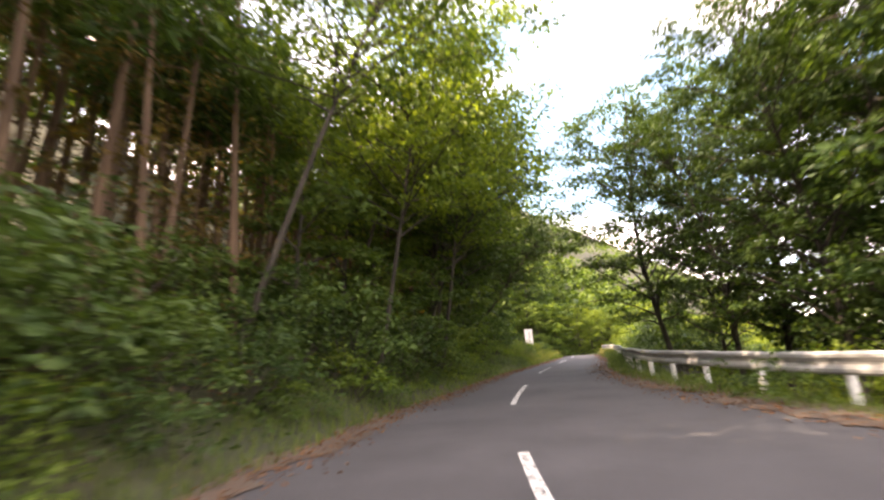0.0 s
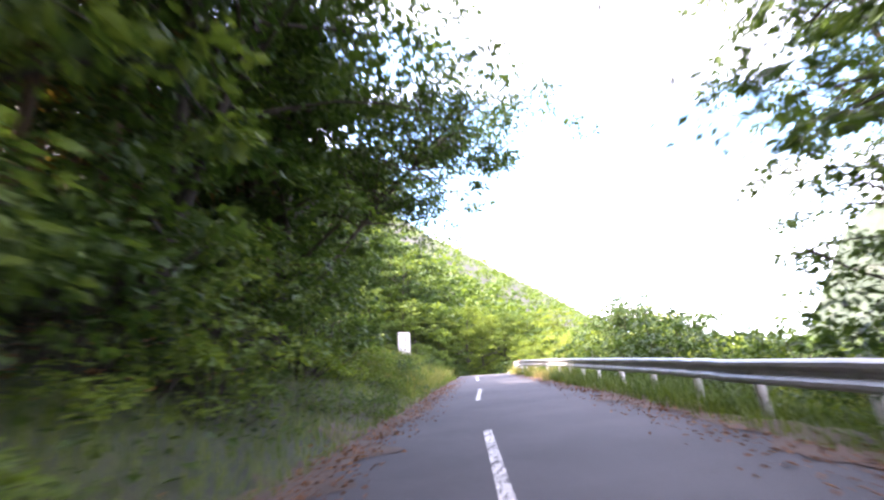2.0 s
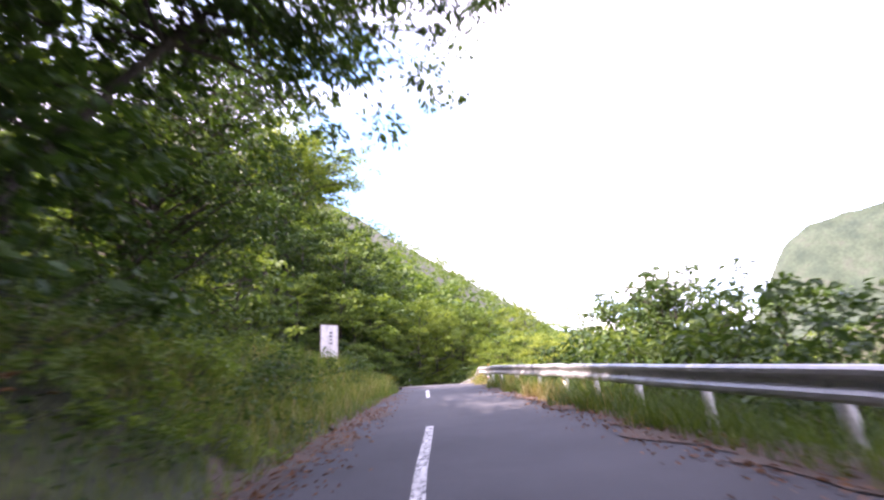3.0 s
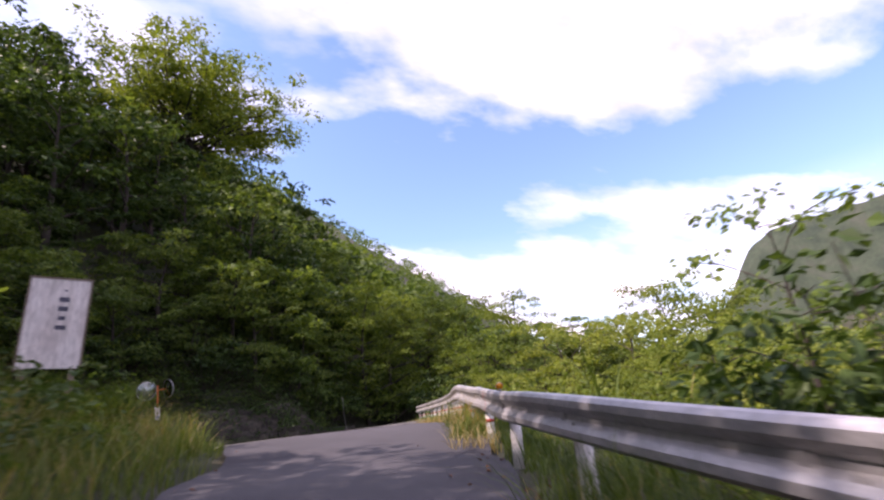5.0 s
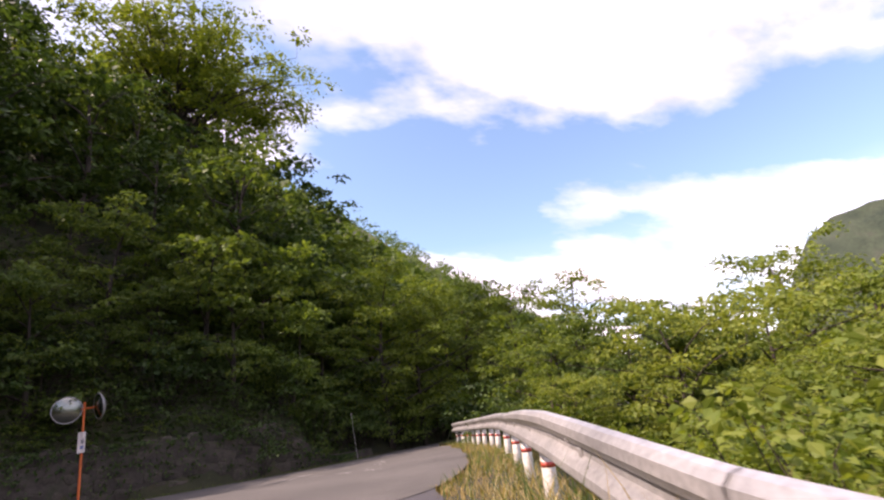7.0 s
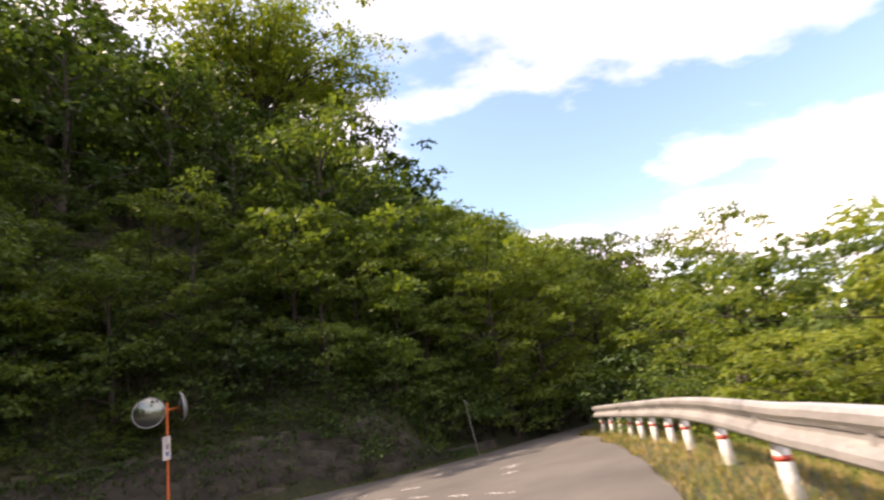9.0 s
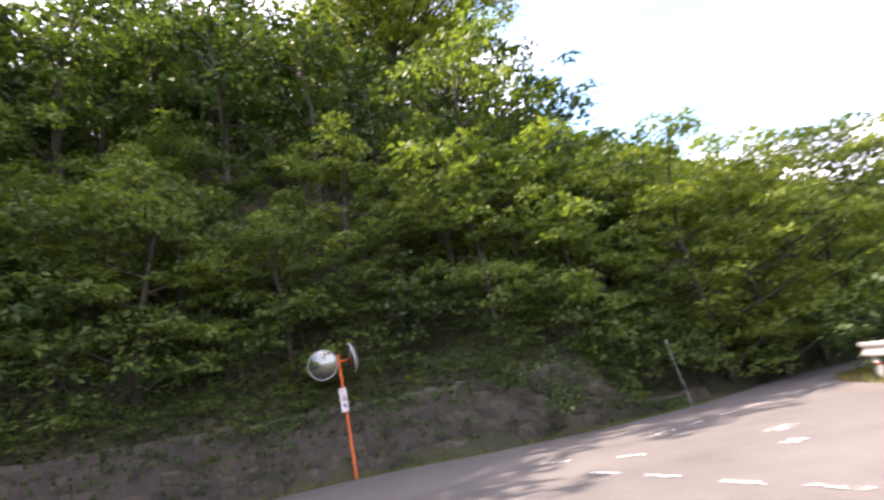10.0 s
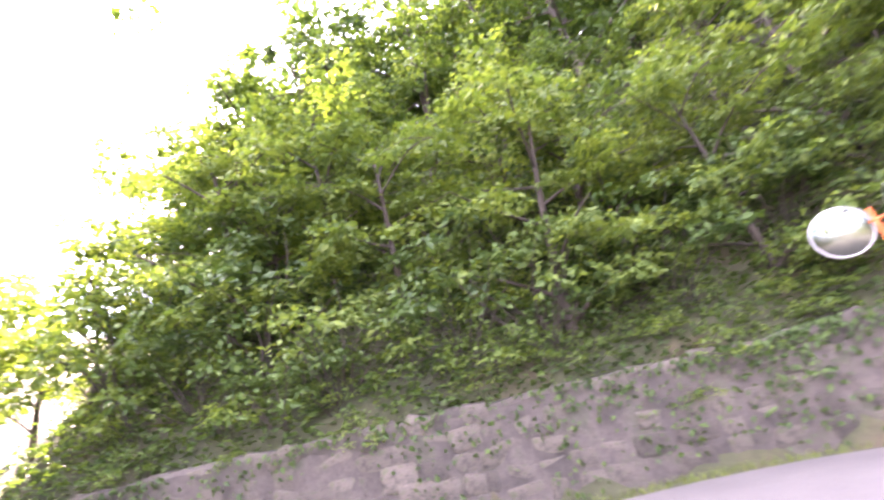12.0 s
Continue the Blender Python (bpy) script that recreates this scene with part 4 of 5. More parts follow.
for x, y, top, mesh, lab in ((15.2, 74.6, 14.3, YOUNG, "bright yellow-green young tree standing out on the slope"), (17.4, 77.2, 14.5, YOUNG, "bright yellow-green young tree standing out on the slope"), (12.0, 74.6, 11.5, OAK_A, "broadleaf tree with tiered green sprays above the wall"),
                             (8.7, 73.4, 15.8, OAK_A, "broadleaf tree with tiered green sprays above the wall"), (10.6, 73.0, 12.2, OAK_B, "low broadleaf tree with dense green tiers above the wall"), (4.4, 69.6, 13.8, OAK_A, "broadleaf tree with tiered green sprays above the wall")):
    ground_z = float(land(x, y)[0])
    plant("tree", mesh, lab, x, y, (top + 1.2 - ground_z) / max(v.co.z for v in mesh[1].vertices), "hillside trees", sink=0.1, tilt=2, z=ground_z)
wood(places(30, -6, 15, 60, 74, 1.3, 72, "north", 1.7, 4.4), ((THICKET, "leafy thicket on the steep ground above the wall"), (THICKET_D, "dark thicket on the steep ground above the wall"), (THICKET_D, "dark thicket on the steep ground above the wall")), 0.8, 1.25, "thickets", "thicket", "shrub", 0.1)
# the tall crown that stands over the slope
plant("tree", tree_meshes(41, 18.5, 9.6, 0.42, 520, 62, 0.27, LEAF_VINE, low=0.5, tuft_size=(0.09, 0.17), scatter=0.42), "tall broad-crowned tree standing above the hillside canopy", 8.2, 89.0, 1.0, "hillside trees", sink=0.4, tilt=1)
# left forest along the main road
wood(places(120, -20, 2, -4, 36, 1.1, 5, "bank", 3.4, 13), ((CEDAR_A, "slender cedar with a bare reddish trunk"), (CEDAR_B, "thin young cedar with a bare trunk")), 0.8, 1.1, "cedar wood", "cedar", sink=0.3, tilt=3)
wood(places(20, -36, -6, -2, 50, 3.2, 35, "bank", 12, 28), ((TALL_D, "tall dark tree deep in the wood"), (TALL_A, "tall broadleaf tree deep in the wood")), 0.75, 1.05, "cedar wood", "tree", sink=0.3, tilt=3)
wood(places(24, -8, 2, 4, 21, 1.2, 38, "bank", 1.5, 3.6), ((THICKET_D, "dark ivy-like thicket on the bank"),), 0.6, 1.1, "thickets", "thicket", "shrub", 0.1)
wood(places(24, -6, 6, 18, 37, 1.3, 36, "bank", 1.5, 3.6), ((THICKET, "leafy thicket on the bank"), (THICKET_D, "dark ivy-like thicket on the bank"), (THICKET_D, "dark ivy-like thicket on the bank")), 0.75, 1.2, "thickets", "thicket", "shrub", 0.1)
wood(places(10, -6, 5, 16, 35, 2.3, 6, "bank", 2.2, 4.4), ((OAK_B, "low broadleaf tree overhanging the bank"), (DARK_A, "dark evergreen tree over the bank"), (OAK_A, "roadside broadleaf tree over the bank")), 0.9, 1.3, "roadside trees")
# larger trees added west of the road to throw shade on the rail
wood(places(12, -12, 5, 37, 47, 2.4, 56, "bank", 7.5, 15), ((OAK_A, "broadleaf tree on the bank above the road"), (DARK_A, "dark evergreen tree on the bank above the road")), 1.0, 1.3, "roadside trees")
wood(places(16, -12, 6, 46, 58, 2.6, 16, "bank", 6.0, 14), ((MID_A, "broadleaf tree on the bank above the road"), (MID_D, "dark evergreen tree on the bank above the road")), 0.7, 1.0, "roadside trees")
for x, y, s, mesh, lab in ((1.2, 34.0, 1.15, DARK_A, "tall dark evergreen tree draped to the ground"), (0.9, 37.2, 1.25, DARK_A, "tall dark evergreen tree draped to the ground"), (-1.0, 30.5, 1.3, DARK_A, "tall dark evergreen tree draped to the ground")):
    plant("tree", mesh, lab, x, y, s, "roadside trees", sink=0.3, tilt=4)
wood(places(30, -16, -3, -2, 30, 1.6, 40, "bank", 3.0, 8), ((THICKET_D, "dark thicket among the cedar trunks"), (THICKET, "leafy thicket among the cedar trunks")), 0.7, 1.05, "thickets", "thicket", "shrub", 0.1)
wood(places(12, -32, -11, 12, 42, 2.6, 58, "bank", 16, 32), ((MID_D, "dark evergreen tree deep in the wood"), (TALL_D, "tall dark tree deep in the wood")), 0.75, 1.0, "cedar wood", "tree", sink=0.5, tilt=3)
# leaning trees that roof the road
CANOPY = tree_meshes(64, 16.0, 4.8, 0.10, 230, 46, 0.19, LEAF_OAK, low=0.5, lean=(5.0, 0.6), tuft_size=(0.12, 0.22), core_size=1.3)
for x, y, zr in ((-6.4, 13.0, 0), (-5.4, 19.0, 8)):
    plant("tree", CANOPY, "tall thin-stemmed tree with its crown over the road", x, y, 1.0, "roadside trees", sink=0.3, tilt=1, zrot=zr)
LEAN_B = tree_meshes(50, 12.5, 4.4, 0.10, 200, 44, 0.2, LEAF_BRIGHT, low=0.42, lean=(2.0, 0.8), tuft_size=(0.12, 0.22), core_size=1.4)
for x, y, s, zr, mesh, lab in ((-3.6, 17.0, 1.0, 0, LEAN_B, "bright leafy tree leaning over the road"), (-1.6, 21.5, 0.95, 5, LEAN_B, "bright leafy tree leaning over the road")):
    plant("tree", mesh, lab, x, y, s, "roadside trees", sink=0.3, tilt=1, zrot=zr)
# these two carry the deep roadside shadow in their dark leaf colour
plant("tree", tree_meshes(46, 15.0, 4.8, 0.15, 230, 46, 0.22, LEAF_DARK, low=0.35, lean=(2.6, 1.0), tuft_size=(0.12, 0.22), core_size=1.3), "leafy tree leaning over the road, leaves darkened for shade", -1.8, 24.0, 1.0, "roadside trees", sink=0.3, tilt=1, zrot=0)
plant("tree", tree_meshes(47, 14.0, 4.4, 0.15, 200, 44, 0.21, LEAF_DARK, low=0.3, lean=(2.6, 1.0), tuft_size=(0.12, 0.22), core_size=1.3), "leafy tree leaning over the road, leaves darkened for shade", -0.6, 30.0, 1.0, "roadside trees", sink=0.3, tilt=1, zrot=0)
for x, y, s in ((0.6, 50.6, 0.85), (2.4, 52.6, 0.75), (4.4, 54.6, 0.6)):
    plant("tree", TALL_A, "tall broadleaf tree on the bank above the road", x, y, s, "roadside trees", sink=0.3, tilt=2)
# the tree whose limb hangs across the road
# before it, a spreading tree whose dark leaves imitate shading on the bank
plant("tree", tree_meshes(52, 13.0, 4.6, 0.18, 380, 46, 0.18, LEAF_DARK, low=0.2, lean=(2.4, 0.0), tuft_size=(0.11, 0.2), core_size=1.5, scatter=0.75), "tall broadleaf tree with spreading limbs on the bank", 0.8, 48.0, 1.0, "roadside trees", sink=0.4, tilt=1, zrot=0)
plant("tree", tree_meshes(42, 8.6, 4.5, 0.12, 360, 46, 0.17, LEAF_DARK, low=0.45, lean=(6.6, -1.5), lift=-0.2, tuft_size=(0.08, 0.16), core_size=1.25), "large leaning tree with limbs hanging over the road", 0.8, 38.2, 1.0, "roadside trees", sink=0.4, tilt=1, zrot=0)
# right side of the main road
EDGE_TREE = tree_meshes(49, 11.0, 2.7, 0.10, 230, 86, 0.10, LEAF_DARK, low=0.2, tuft_size=(0.13, 0.22), core_size=1.5, scatter=0.7)
for x, y, s in ((8.2, 21.6, 1.25), (7.8, 17.4, 0.98), (7.4, 12.6, 1.05), (8.4, 8.0, 1.2), (10.6, 19.6, 1.3), (11.2, 14.6, 1.3), (9.6, 12.2, 1.2), (10.8, 9.8, 1.5), (13.4, 17.0, 1.3), (13.0, 26.6, 1.2)):
    plant("tree", EDGE_TREE, "green small-leaved tree rising beyond the guard rail", x, y, s, "valley trees", sink=0.3, tilt=4)
wood(places(7, 10, 24, -4, 25, 3.0, 7, "valley", 7.0, 16), ((OAK_A, "broadleaf tree down the valley slope"), (DARK_A, "dark tree down the valley slope")), 1.1, 1.4, "valley trees", sink=0.3)
wood(places(16, 13, 50, 31, 56, 2.8, 8, "valley", 7.5, 26), ((DARK_A, "dark tree down the valley slope"), (OAK_B, "low broadleaf tree on the valley slope")), 0.55, 0.75, "valley trees", sink=0.3)
for x, y, s, mesh, lab in ((16.6, 38.0, 0.5, MID_D, "dark round tree beyond the guard rail"), (18.6, 42.0, 0.6, MID_D, "dark round tree beyond the guard rail")):
    plant("tree", mesh, lab, x, y, s, "valley trees", sink=0.2, tilt=3)

plant("sapling", tree_meshes(48, 5.2, 1.3, 0.04, 34, 16, 0.15, LEAF_BRIGHT, low=0.35, tuft_size=(0.16, 0.28), core_size=1.0), "slender sapling with broad pale leaves beyond the guard rail", 18.75, 48.4, 1.0, "valley trees", sink=0.1, tilt=3)

OAK_DARK = tree_meshes(66, 5.0, 1.5, 0.06, 60, 44, 0.12, LEAF_DARK, low=0.15, tuft_size=(0.16, 0.28), scatter=0.8)
VINE_TREE = tree_meshes(61, 11.0, 4.2, 0.2, 96, 90, 0.18, LEAF_VINE, low=0.06, tuft_size=(0.17, 0.28), scatter=0.8)
VINE_LOW = tree_meshes(62, 7.0, 3.6, 0.14, 80, 84, 0.15, LEAF_VINE, low=0.04, tuft_size=(0.17, 0.28), scatter=0.8)
VINE_DEEP = tree_meshes(63, 11.0, 3.8, 0.2, 92, 86, 0.18, LEAF_OAK, low=0.06, tuft_size=(0.17, 0.28), scatter=0.8)
for x, y, top, mesh in ((27, 78.5, 14.4, VINE_DEEP), (30, 79, 14.2, VINE_TREE), (32.5, 75.5, 13.6, VINE_TREE), (34.8, 71.6, 11.2, VINE_DEEP), (38, 66.5, 12.6, VINE_TREE), (36, 62, 10.2, VINE_TREE), (40, 62, 10.6, VINE_DEEP),
                        (31, 63, 9.6, VINE_LOW), (34, 58, 8.2, VINE_TREE), (28.5, 67, 9.8, VINE_DEEP), (27, 70, 10.0, VINE_LOW), (24.8, 67.2, 8.6, VINE_LOW), (26, 62.5, 8.8, VINE_LOW), (30, 58, 7.6, VINE_LOW),
                        (26.5, 57.5, 6.9, VINE_LOW), (30.5, 53.5, 7.0, VINE_LOW), (26, 53.2, 6.4, VINE_LOW), (34, 50.5, 7.0, VINE_TREE), (23.0, 63.4, 6.8, VINE_LOW), (22.6, 57.6, 6.2, VINE_LOW), (22, 53.4, 5.8, VINE_LOW)):
    ground_z = float(land(x, y)[0])
    plant("tree", mesh, "dark leafy tree on the valley slope" if mesh is VINE_DEEP else "tree smothered in sunlit yellow-green vine leaves", x, y, (top + 1.2 - ground_z) / max(v.co.z for v in mesh[1].vertices), "valley trees", sink=0.1, tilt=2, z=ground_z)
wood(places(14, 24, 50, 55, 68, 2.8, 18, "valley", 9.0, 26), ((VINE_LOW, "tree smothered in sunlit yellow-green vine leaves"), (OAK_B, "low broadleaf tree on the valley slope")), 0.75, 1.0, "valley trees", sink=0.3)
for x, y, top, mesh in ((20.6, 75.6, 14.0, VINE_TREE), (22.6, 76.6, 13.2, VINE_TREE), (24.6, 78.2, 13.6, VINE_TREE)):
    ground_z = float(land(x, y)[0])
    plant("tree", mesh, "tree smothered in vine leaves at the far bend", x, y, (top + 1.2 - ground_z) / max(v.co.z for v in mesh[1].vertices), "hillside trees", sink=0.1, tilt=2, z=ground_z)
for x, y, top in ((16.9, 41.6, 8.6), (17.1, 44.4, 8.5), (15.6, 40.3, 8.0), (15.9, 39.2, 7.0), (18.2, 43.0, 8.3)):
    ground_z = float(land(x, y)[0])
    plant("tree", OAK_DARK, "small dark tree rising beyond the guard rail", x, y, (top + 0.3 - ground_z) / max(v.co.z for v in OAK_DARK[1].vertices), "valley trees", sink=0.1, tilt=3, z=ground_z)
for x, y, s in ((16.8, 43.0, 1.35), (17.8, 44.8, 1.5), (15.6, 40.2, 1.2), (18.6, 46.6, 1.3), (14.2, 36.6, 1.2)):
    plant("thicket", THICKET_D, "dark thicket beyond the guard rail", x, y, s, "thickets", "shrub", sink=0.1, tilt=3)

# undergrowth
wood(places(60, -6, 8, 10, 40, 0.6, 59, "bank", 0.45, 2.4), ((BUSH_A, "leafy green shrub on the bank"), (BUSH_B, "light green low shrub on the bank"), (BUSH_D, "dark glossy shrub on the bank")), 0.3, 0.55, "bank undergrowth", "shrub", "shrub", 0.06)
wood(places(26, 9, 22, 26, 49, 1.4, 54, "valley", 2.4, 7.5), ((THICKET_D, "dark thicket beyond the guard rail"), (THICKET, "leafy thicket beyond the guard rail")), 0.9, 1.2, "thickets", "thicket", "shrub", 0.1)
wood(places(70, -2, 10, 36, 56, 0.7, 19, "bank", 1.2, 6.0), ((BUSH_A, "leafy green shrub on the bank"), (BUSH_D, "dark glossy shrub on the bank"), (BUSH_B, "light green low shrub on the bank")), 0.5, 0.8, "bank undergrowth", "shrub", "shrub", 0.1)
wood(places(28, -6, 9, 38, 58, 0.9, 20, "bank", 5.0, 10), ((BUSH_A, "leafy green shrub on the bank"), (BUSH_D, "dark glossy shrub on the bank")), 0.8, 1.3, "bank undergrowth", "shrub", "shrub", 0.1)
wood(places(74, -9, 7, -4, 36, 0.75, 9, "bank", 1.0, 5.5), ((BUSH_A, "leafy green shrub on the bank"), (BUSH_D, "dark glossy shrub on the bank"), (BUSH_B, "light green low shrub on the bank")), 0.55, 1.1, "bank undergrowth", "shrub", "shrub", 0.1)
wood(places(66, 0, 17, 60, 73, 0.5, 21, "north", 1.0, 1.9), ((BUSH_B, "light green fern-like shrub above the wall"), (BUSH_A, "leafy green shrub above the wall")), 0.3, 0.6, "wall-top undergrowth", "shrub", "shrub", 0.1)
wood(places(104, -8, 18, 60, 77, 0.7, 10, "north", 1.5, 6), ((BUSH_A, "leafy green shrub above the wall"), (BUSH_D, "dark glossy shrub above the wall"), (BUSH_B, "light green fern-like shrub above the wall")), 0.5, 1.0, "wall-top undergrowth", "shrub", "shrub", 0.1)
wood(places(34, 13, 30, 46, 58, 1.0, 11, "valley", 2.0, 9), ((VINE_A, "mound of sunlit climbing vine leaves"), (VINE_B, "tall mound of climbing vine leaves over bushes")), 0.65, 0.95, "valley undergrowth", "vine_mound", "shrub", 0.2)
wood(places(40, 6, 34, 10, 82, 1.2, 12, "valley", 2.1, 9), ((VINE_A, "mound of sunlit climbing vine leaves"), (VINE_B, "tall mound of climbing vine leaves over bushes")), 0.75, 1.2, "valley undergrowth", "vine_mound", "shrub", 0.2)


# ---------------------------------------------------------------- grass and litter
def blades(name, label, xyz, height, width, lean, mat, seed, segs=3, category="grass", kind="stuff", group=""):
    """Curved, tapering blades that grow from the given points."""
    rng = np.random.default_rng(seed)
    n = len(xyz)
    a = rng.uniform(0, 2 * np.pi, n)
    out = np.stack([np.cos(a), np.sin(a), np.zeros(n)], 1)
    side = np.stack([-np.sin(a), np.cos(a), np.zeros(n)], 1)
    h = height * rng.uniform(0.5, 1.2, n)
    b = lean * rng.uniform(0.3, 1.3, n)
    w = width * rng.uniform(0.7, 1.3, n)
    rows = []
    for i in range(segs + 1):
        t = i / segs
        p = xyz + out * (b * h * t * t)[:, None] + np.array([0, 0, 1.0]) * (h * (t - 0.35 * b * t * t * t))[:, None]
        ww = (w * (1 - t) ** 0.7 * 0.5 + 0.0006)[:, None]
        rows += [p - side * ww, p + side * ww]
    vs = np.stack(rows, 1).reshape(-1, 3)
    k = 2 * (segs + 1)
    base = np.arange(n)[:, None] * k
    fs = np.concatenate([base + np.array([[2 * i, 2 * i + 1, 2 * i + 3, 2 * i + 2]]) for i in range(segs)])
    return mesh_from(name, vs, fs, mat)


def band_points(n, x0, x1, y0, y1, seed, test):
    rng = np.random.default_rng(seed)
    x, y = rng.uniform(x0, x1, n), rng.uniform(y0, y1, n)
    patch = wavy(x, y, 1.1, seed) + rng.normal(size=n) * 0.5
    d = off_road(x, y)
    rd, _, rs = nearest(RAIL_D, x, y)
    wd, wk, ws = nearest(WEST_D, x, y)
    ok = test(d, rd, rs > 0, (ws > 0) & (wk < len(WEST_D) - 3), y) & (patch > -0.6)
    x, y = x[ok], y[ok]
    return np.c_[x, y, land(x, y) - 0.02]


LEFT_BAND = band_points(150000, -6, 12, -2, 57, 1, lambda d, rd, e, n, y: (~e) & (~n) & (d > 0.02) & (d < 2.2))
RIGHT_BAND = band_points(90000, 4, 24, -2, 76, 2, lambda d, rd, e, n, y: (d > 0.04) & (rd < np.where(e, 1.8, 2.0)) & (~n))
WALL_BAND = band_points(60000, 0, 20, 58, 73, 3, lambda d, rd, e, n, y: n & (d > 0.05) & (d < 0.85))
for i, (pts, hgt, mat, lab) in enumerate(((LEFT_BAND[:26000], 0.34, GRASS_GREEN, "green roadside grass on the bank"), (LEFT_BAND[36000:56000][LEFT_BAND[36000:56000, 1] < 40], 0.42, GRASS_GREEN, "long green grass on the shaded bank"), (LEFT_BAND[26000:36000][LEFT_BAND[26000:36000, 1] > 47], 0.4, GRASS_DRY, "dry straw-coloured grass on the bank"),
                                          (RIGHT_BAND[:9000], 0.26, GRASS_GREEN, "green grass under the guard rail"), (RIGHT_BAND[9000:15500][RIGHT_BAND[9000:15500, 1] > 44], 0.3, GRASS_DRY, "dry yellow grass under the guard rail"),
                                          (WALL_BAND[:5000], 0.16, GRASS_GREEN, "short grass at the foot of the wall"))):
    if len(pts):
        thing("grass", lab, "grass", kind="stuff", data=blades("grass", lab, pts, hgt, 0.013, 0.7, mat, 50 + i, 2))


def litter_mesh(name, pts, size, seed):
    rng = np.random.default_rng(seed)
    n = len(pts)
    along = unit(np.c_[rng.normal(size=(n, 2)), rng.normal(size=n) * 0.25])
    nrm = unit(np.array([0, 0, 1.0]) + rng.normal(size=(n, 3)) * 0.3)
    ln = size * rng.uniform(0.5, 1.3, n)
    v, f = leaf_quads(pts, along, nrm, ln, ln * 0.55, 0.3)
    return mesh_from(name, v, f, LITTER)


def litter_points(n, seed):
    rng = np.random.default_rng(seed)
    k = rng.integers(0, len(LEFT_D), n)
    left = rng.random(n) < 0.6
    base = np.where(left[:, None], LEFT_D[k], RIGHT_D[k])
    mid = MAIN_D[k, :2]
    inw = unit(mid - base)
    off = rng.normal(size=n) * 0.3 + 0.15
    p = base + inw * off[:, None] + rng.normal(size=(n, 2)) * 0.1
    keep = (p[:, 1] > -2) & (p[:, 1] < 44 + rng.normal(size=n) * 4)
    p = p[keep]
    z = np.maximum(road_z(p[:, 0], p[:, 1]) + 0.006, land(p[:, 0], p[:, 1]))
    return np.c_[p, z + 0.012]


thing("leaf_litter", "reddish brown dead leaves drifted along the road edges", "leaf litter", kind="stuff", data=litter_mesh("leaf_litter", litter_points(22000, 7), 0.075, 8))


def cover_leaves(n, x0, x1, y0, y1, seed, where, dmin, dmax, size, mat, label, lift=0.3):
    """Low leaves over a piece of ground."""
    rng = np.random.default_rng(seed)
    x, y = rng.uniform(x0, x1, n), rng.uniform(y0, y1, n)
    d = off_road(x, y)
    _, _, rs = nearest(RAIL_D, x, y)
    _, wk, ws = nearest(WEST_D, x, y)
    north = (ws > 0) & (wk < len(WEST_D) - 3) & (rs <= 0)
    ok = (d > dmin) & (d < dmax) & (north if where == "north" else ~north & (rs <= 0))
    x, y = x[ok], y[ok]
    pts = np.c_[x, y, land(x, y) + lift * rng.random(len(x)) ** 1.5]
    m = len(pts)
    along = unit(np.c_[rng.normal(size=(m, 2)), rng.normal(size=m) * 0.3])
    nrm = unit(np.array([0, 0, 1.0]) + rng.normal(size=(m, 3)) * 0.5)
    ln = size * rng.uniform(0.5, 1.4, m)
    v, f = leaf_quads(pts, along, nrm, ln, ln * 0.6, 0.3)
    thing("ground_cover", label, "undergrowth", kind="stuff", data=mesh_from("ground_cover", v, f, mat))


cover_leaves(90000, -22, 19, 58, 82, 301, "north", 1.0, 9.0, 0.14, LEAF_DARK, "low dark leaves covering the steep ground above the wall")
cover_leaves(46000, -18, 8, -6, 52, 302, "bank", 0.7, 11.0, 0.13, LEAF_DARK, "low ivy-like leaves covering the wooded bank")
cover_leaves(36000, -18, 4, -6, 38, 303, "bank", 2.0, 13.0, 0.12, LITTER, "brown dead leaves covering the floor of the wood", 0.08)


def tuft(name, label, x, y, n, radius, height, width, lean, mat, seed, group="grass tufts", z=None):
    rng = np.random.default_rng(seed)
    r, a = radius * np.sqrt(rng.random(n)), rng.uniform(0, 6.283, n)
    pts = np.c_[np.cos(a) * r, np.sin(a) * r, np.zeros(n) - 0.03]
    z = float(land(x, y)[0]) if z is None else z
    root = thing(name, label, "grass", pose(x, y, z), group)
    part("clump", blades(name, label, pts, height, width, lean, mat, seed + 1, 5), root)
    if mat is not GRASS_DRY:
        part("dry_clump", blades(name, label, pts[: n // 5] * 1.1, height * 0.8, width * 0.8, lean * 1.2, GRASS_DRY, seed + 2, 4), root)
    return root


tuft("grass_tuft", "big arching tuft of bright green grass at the bend", 9.7, 55.6, 760, 0.6, 1.2, 0.015, 0.9, GRASS_GREEN, 61)
tuft("grass_tuft", "arching green grass tuft beside the notice board", 8.9, 53.6, 380, 0.5, 0.9, 0.013, 0.9, GRASS_GREEN, 64)
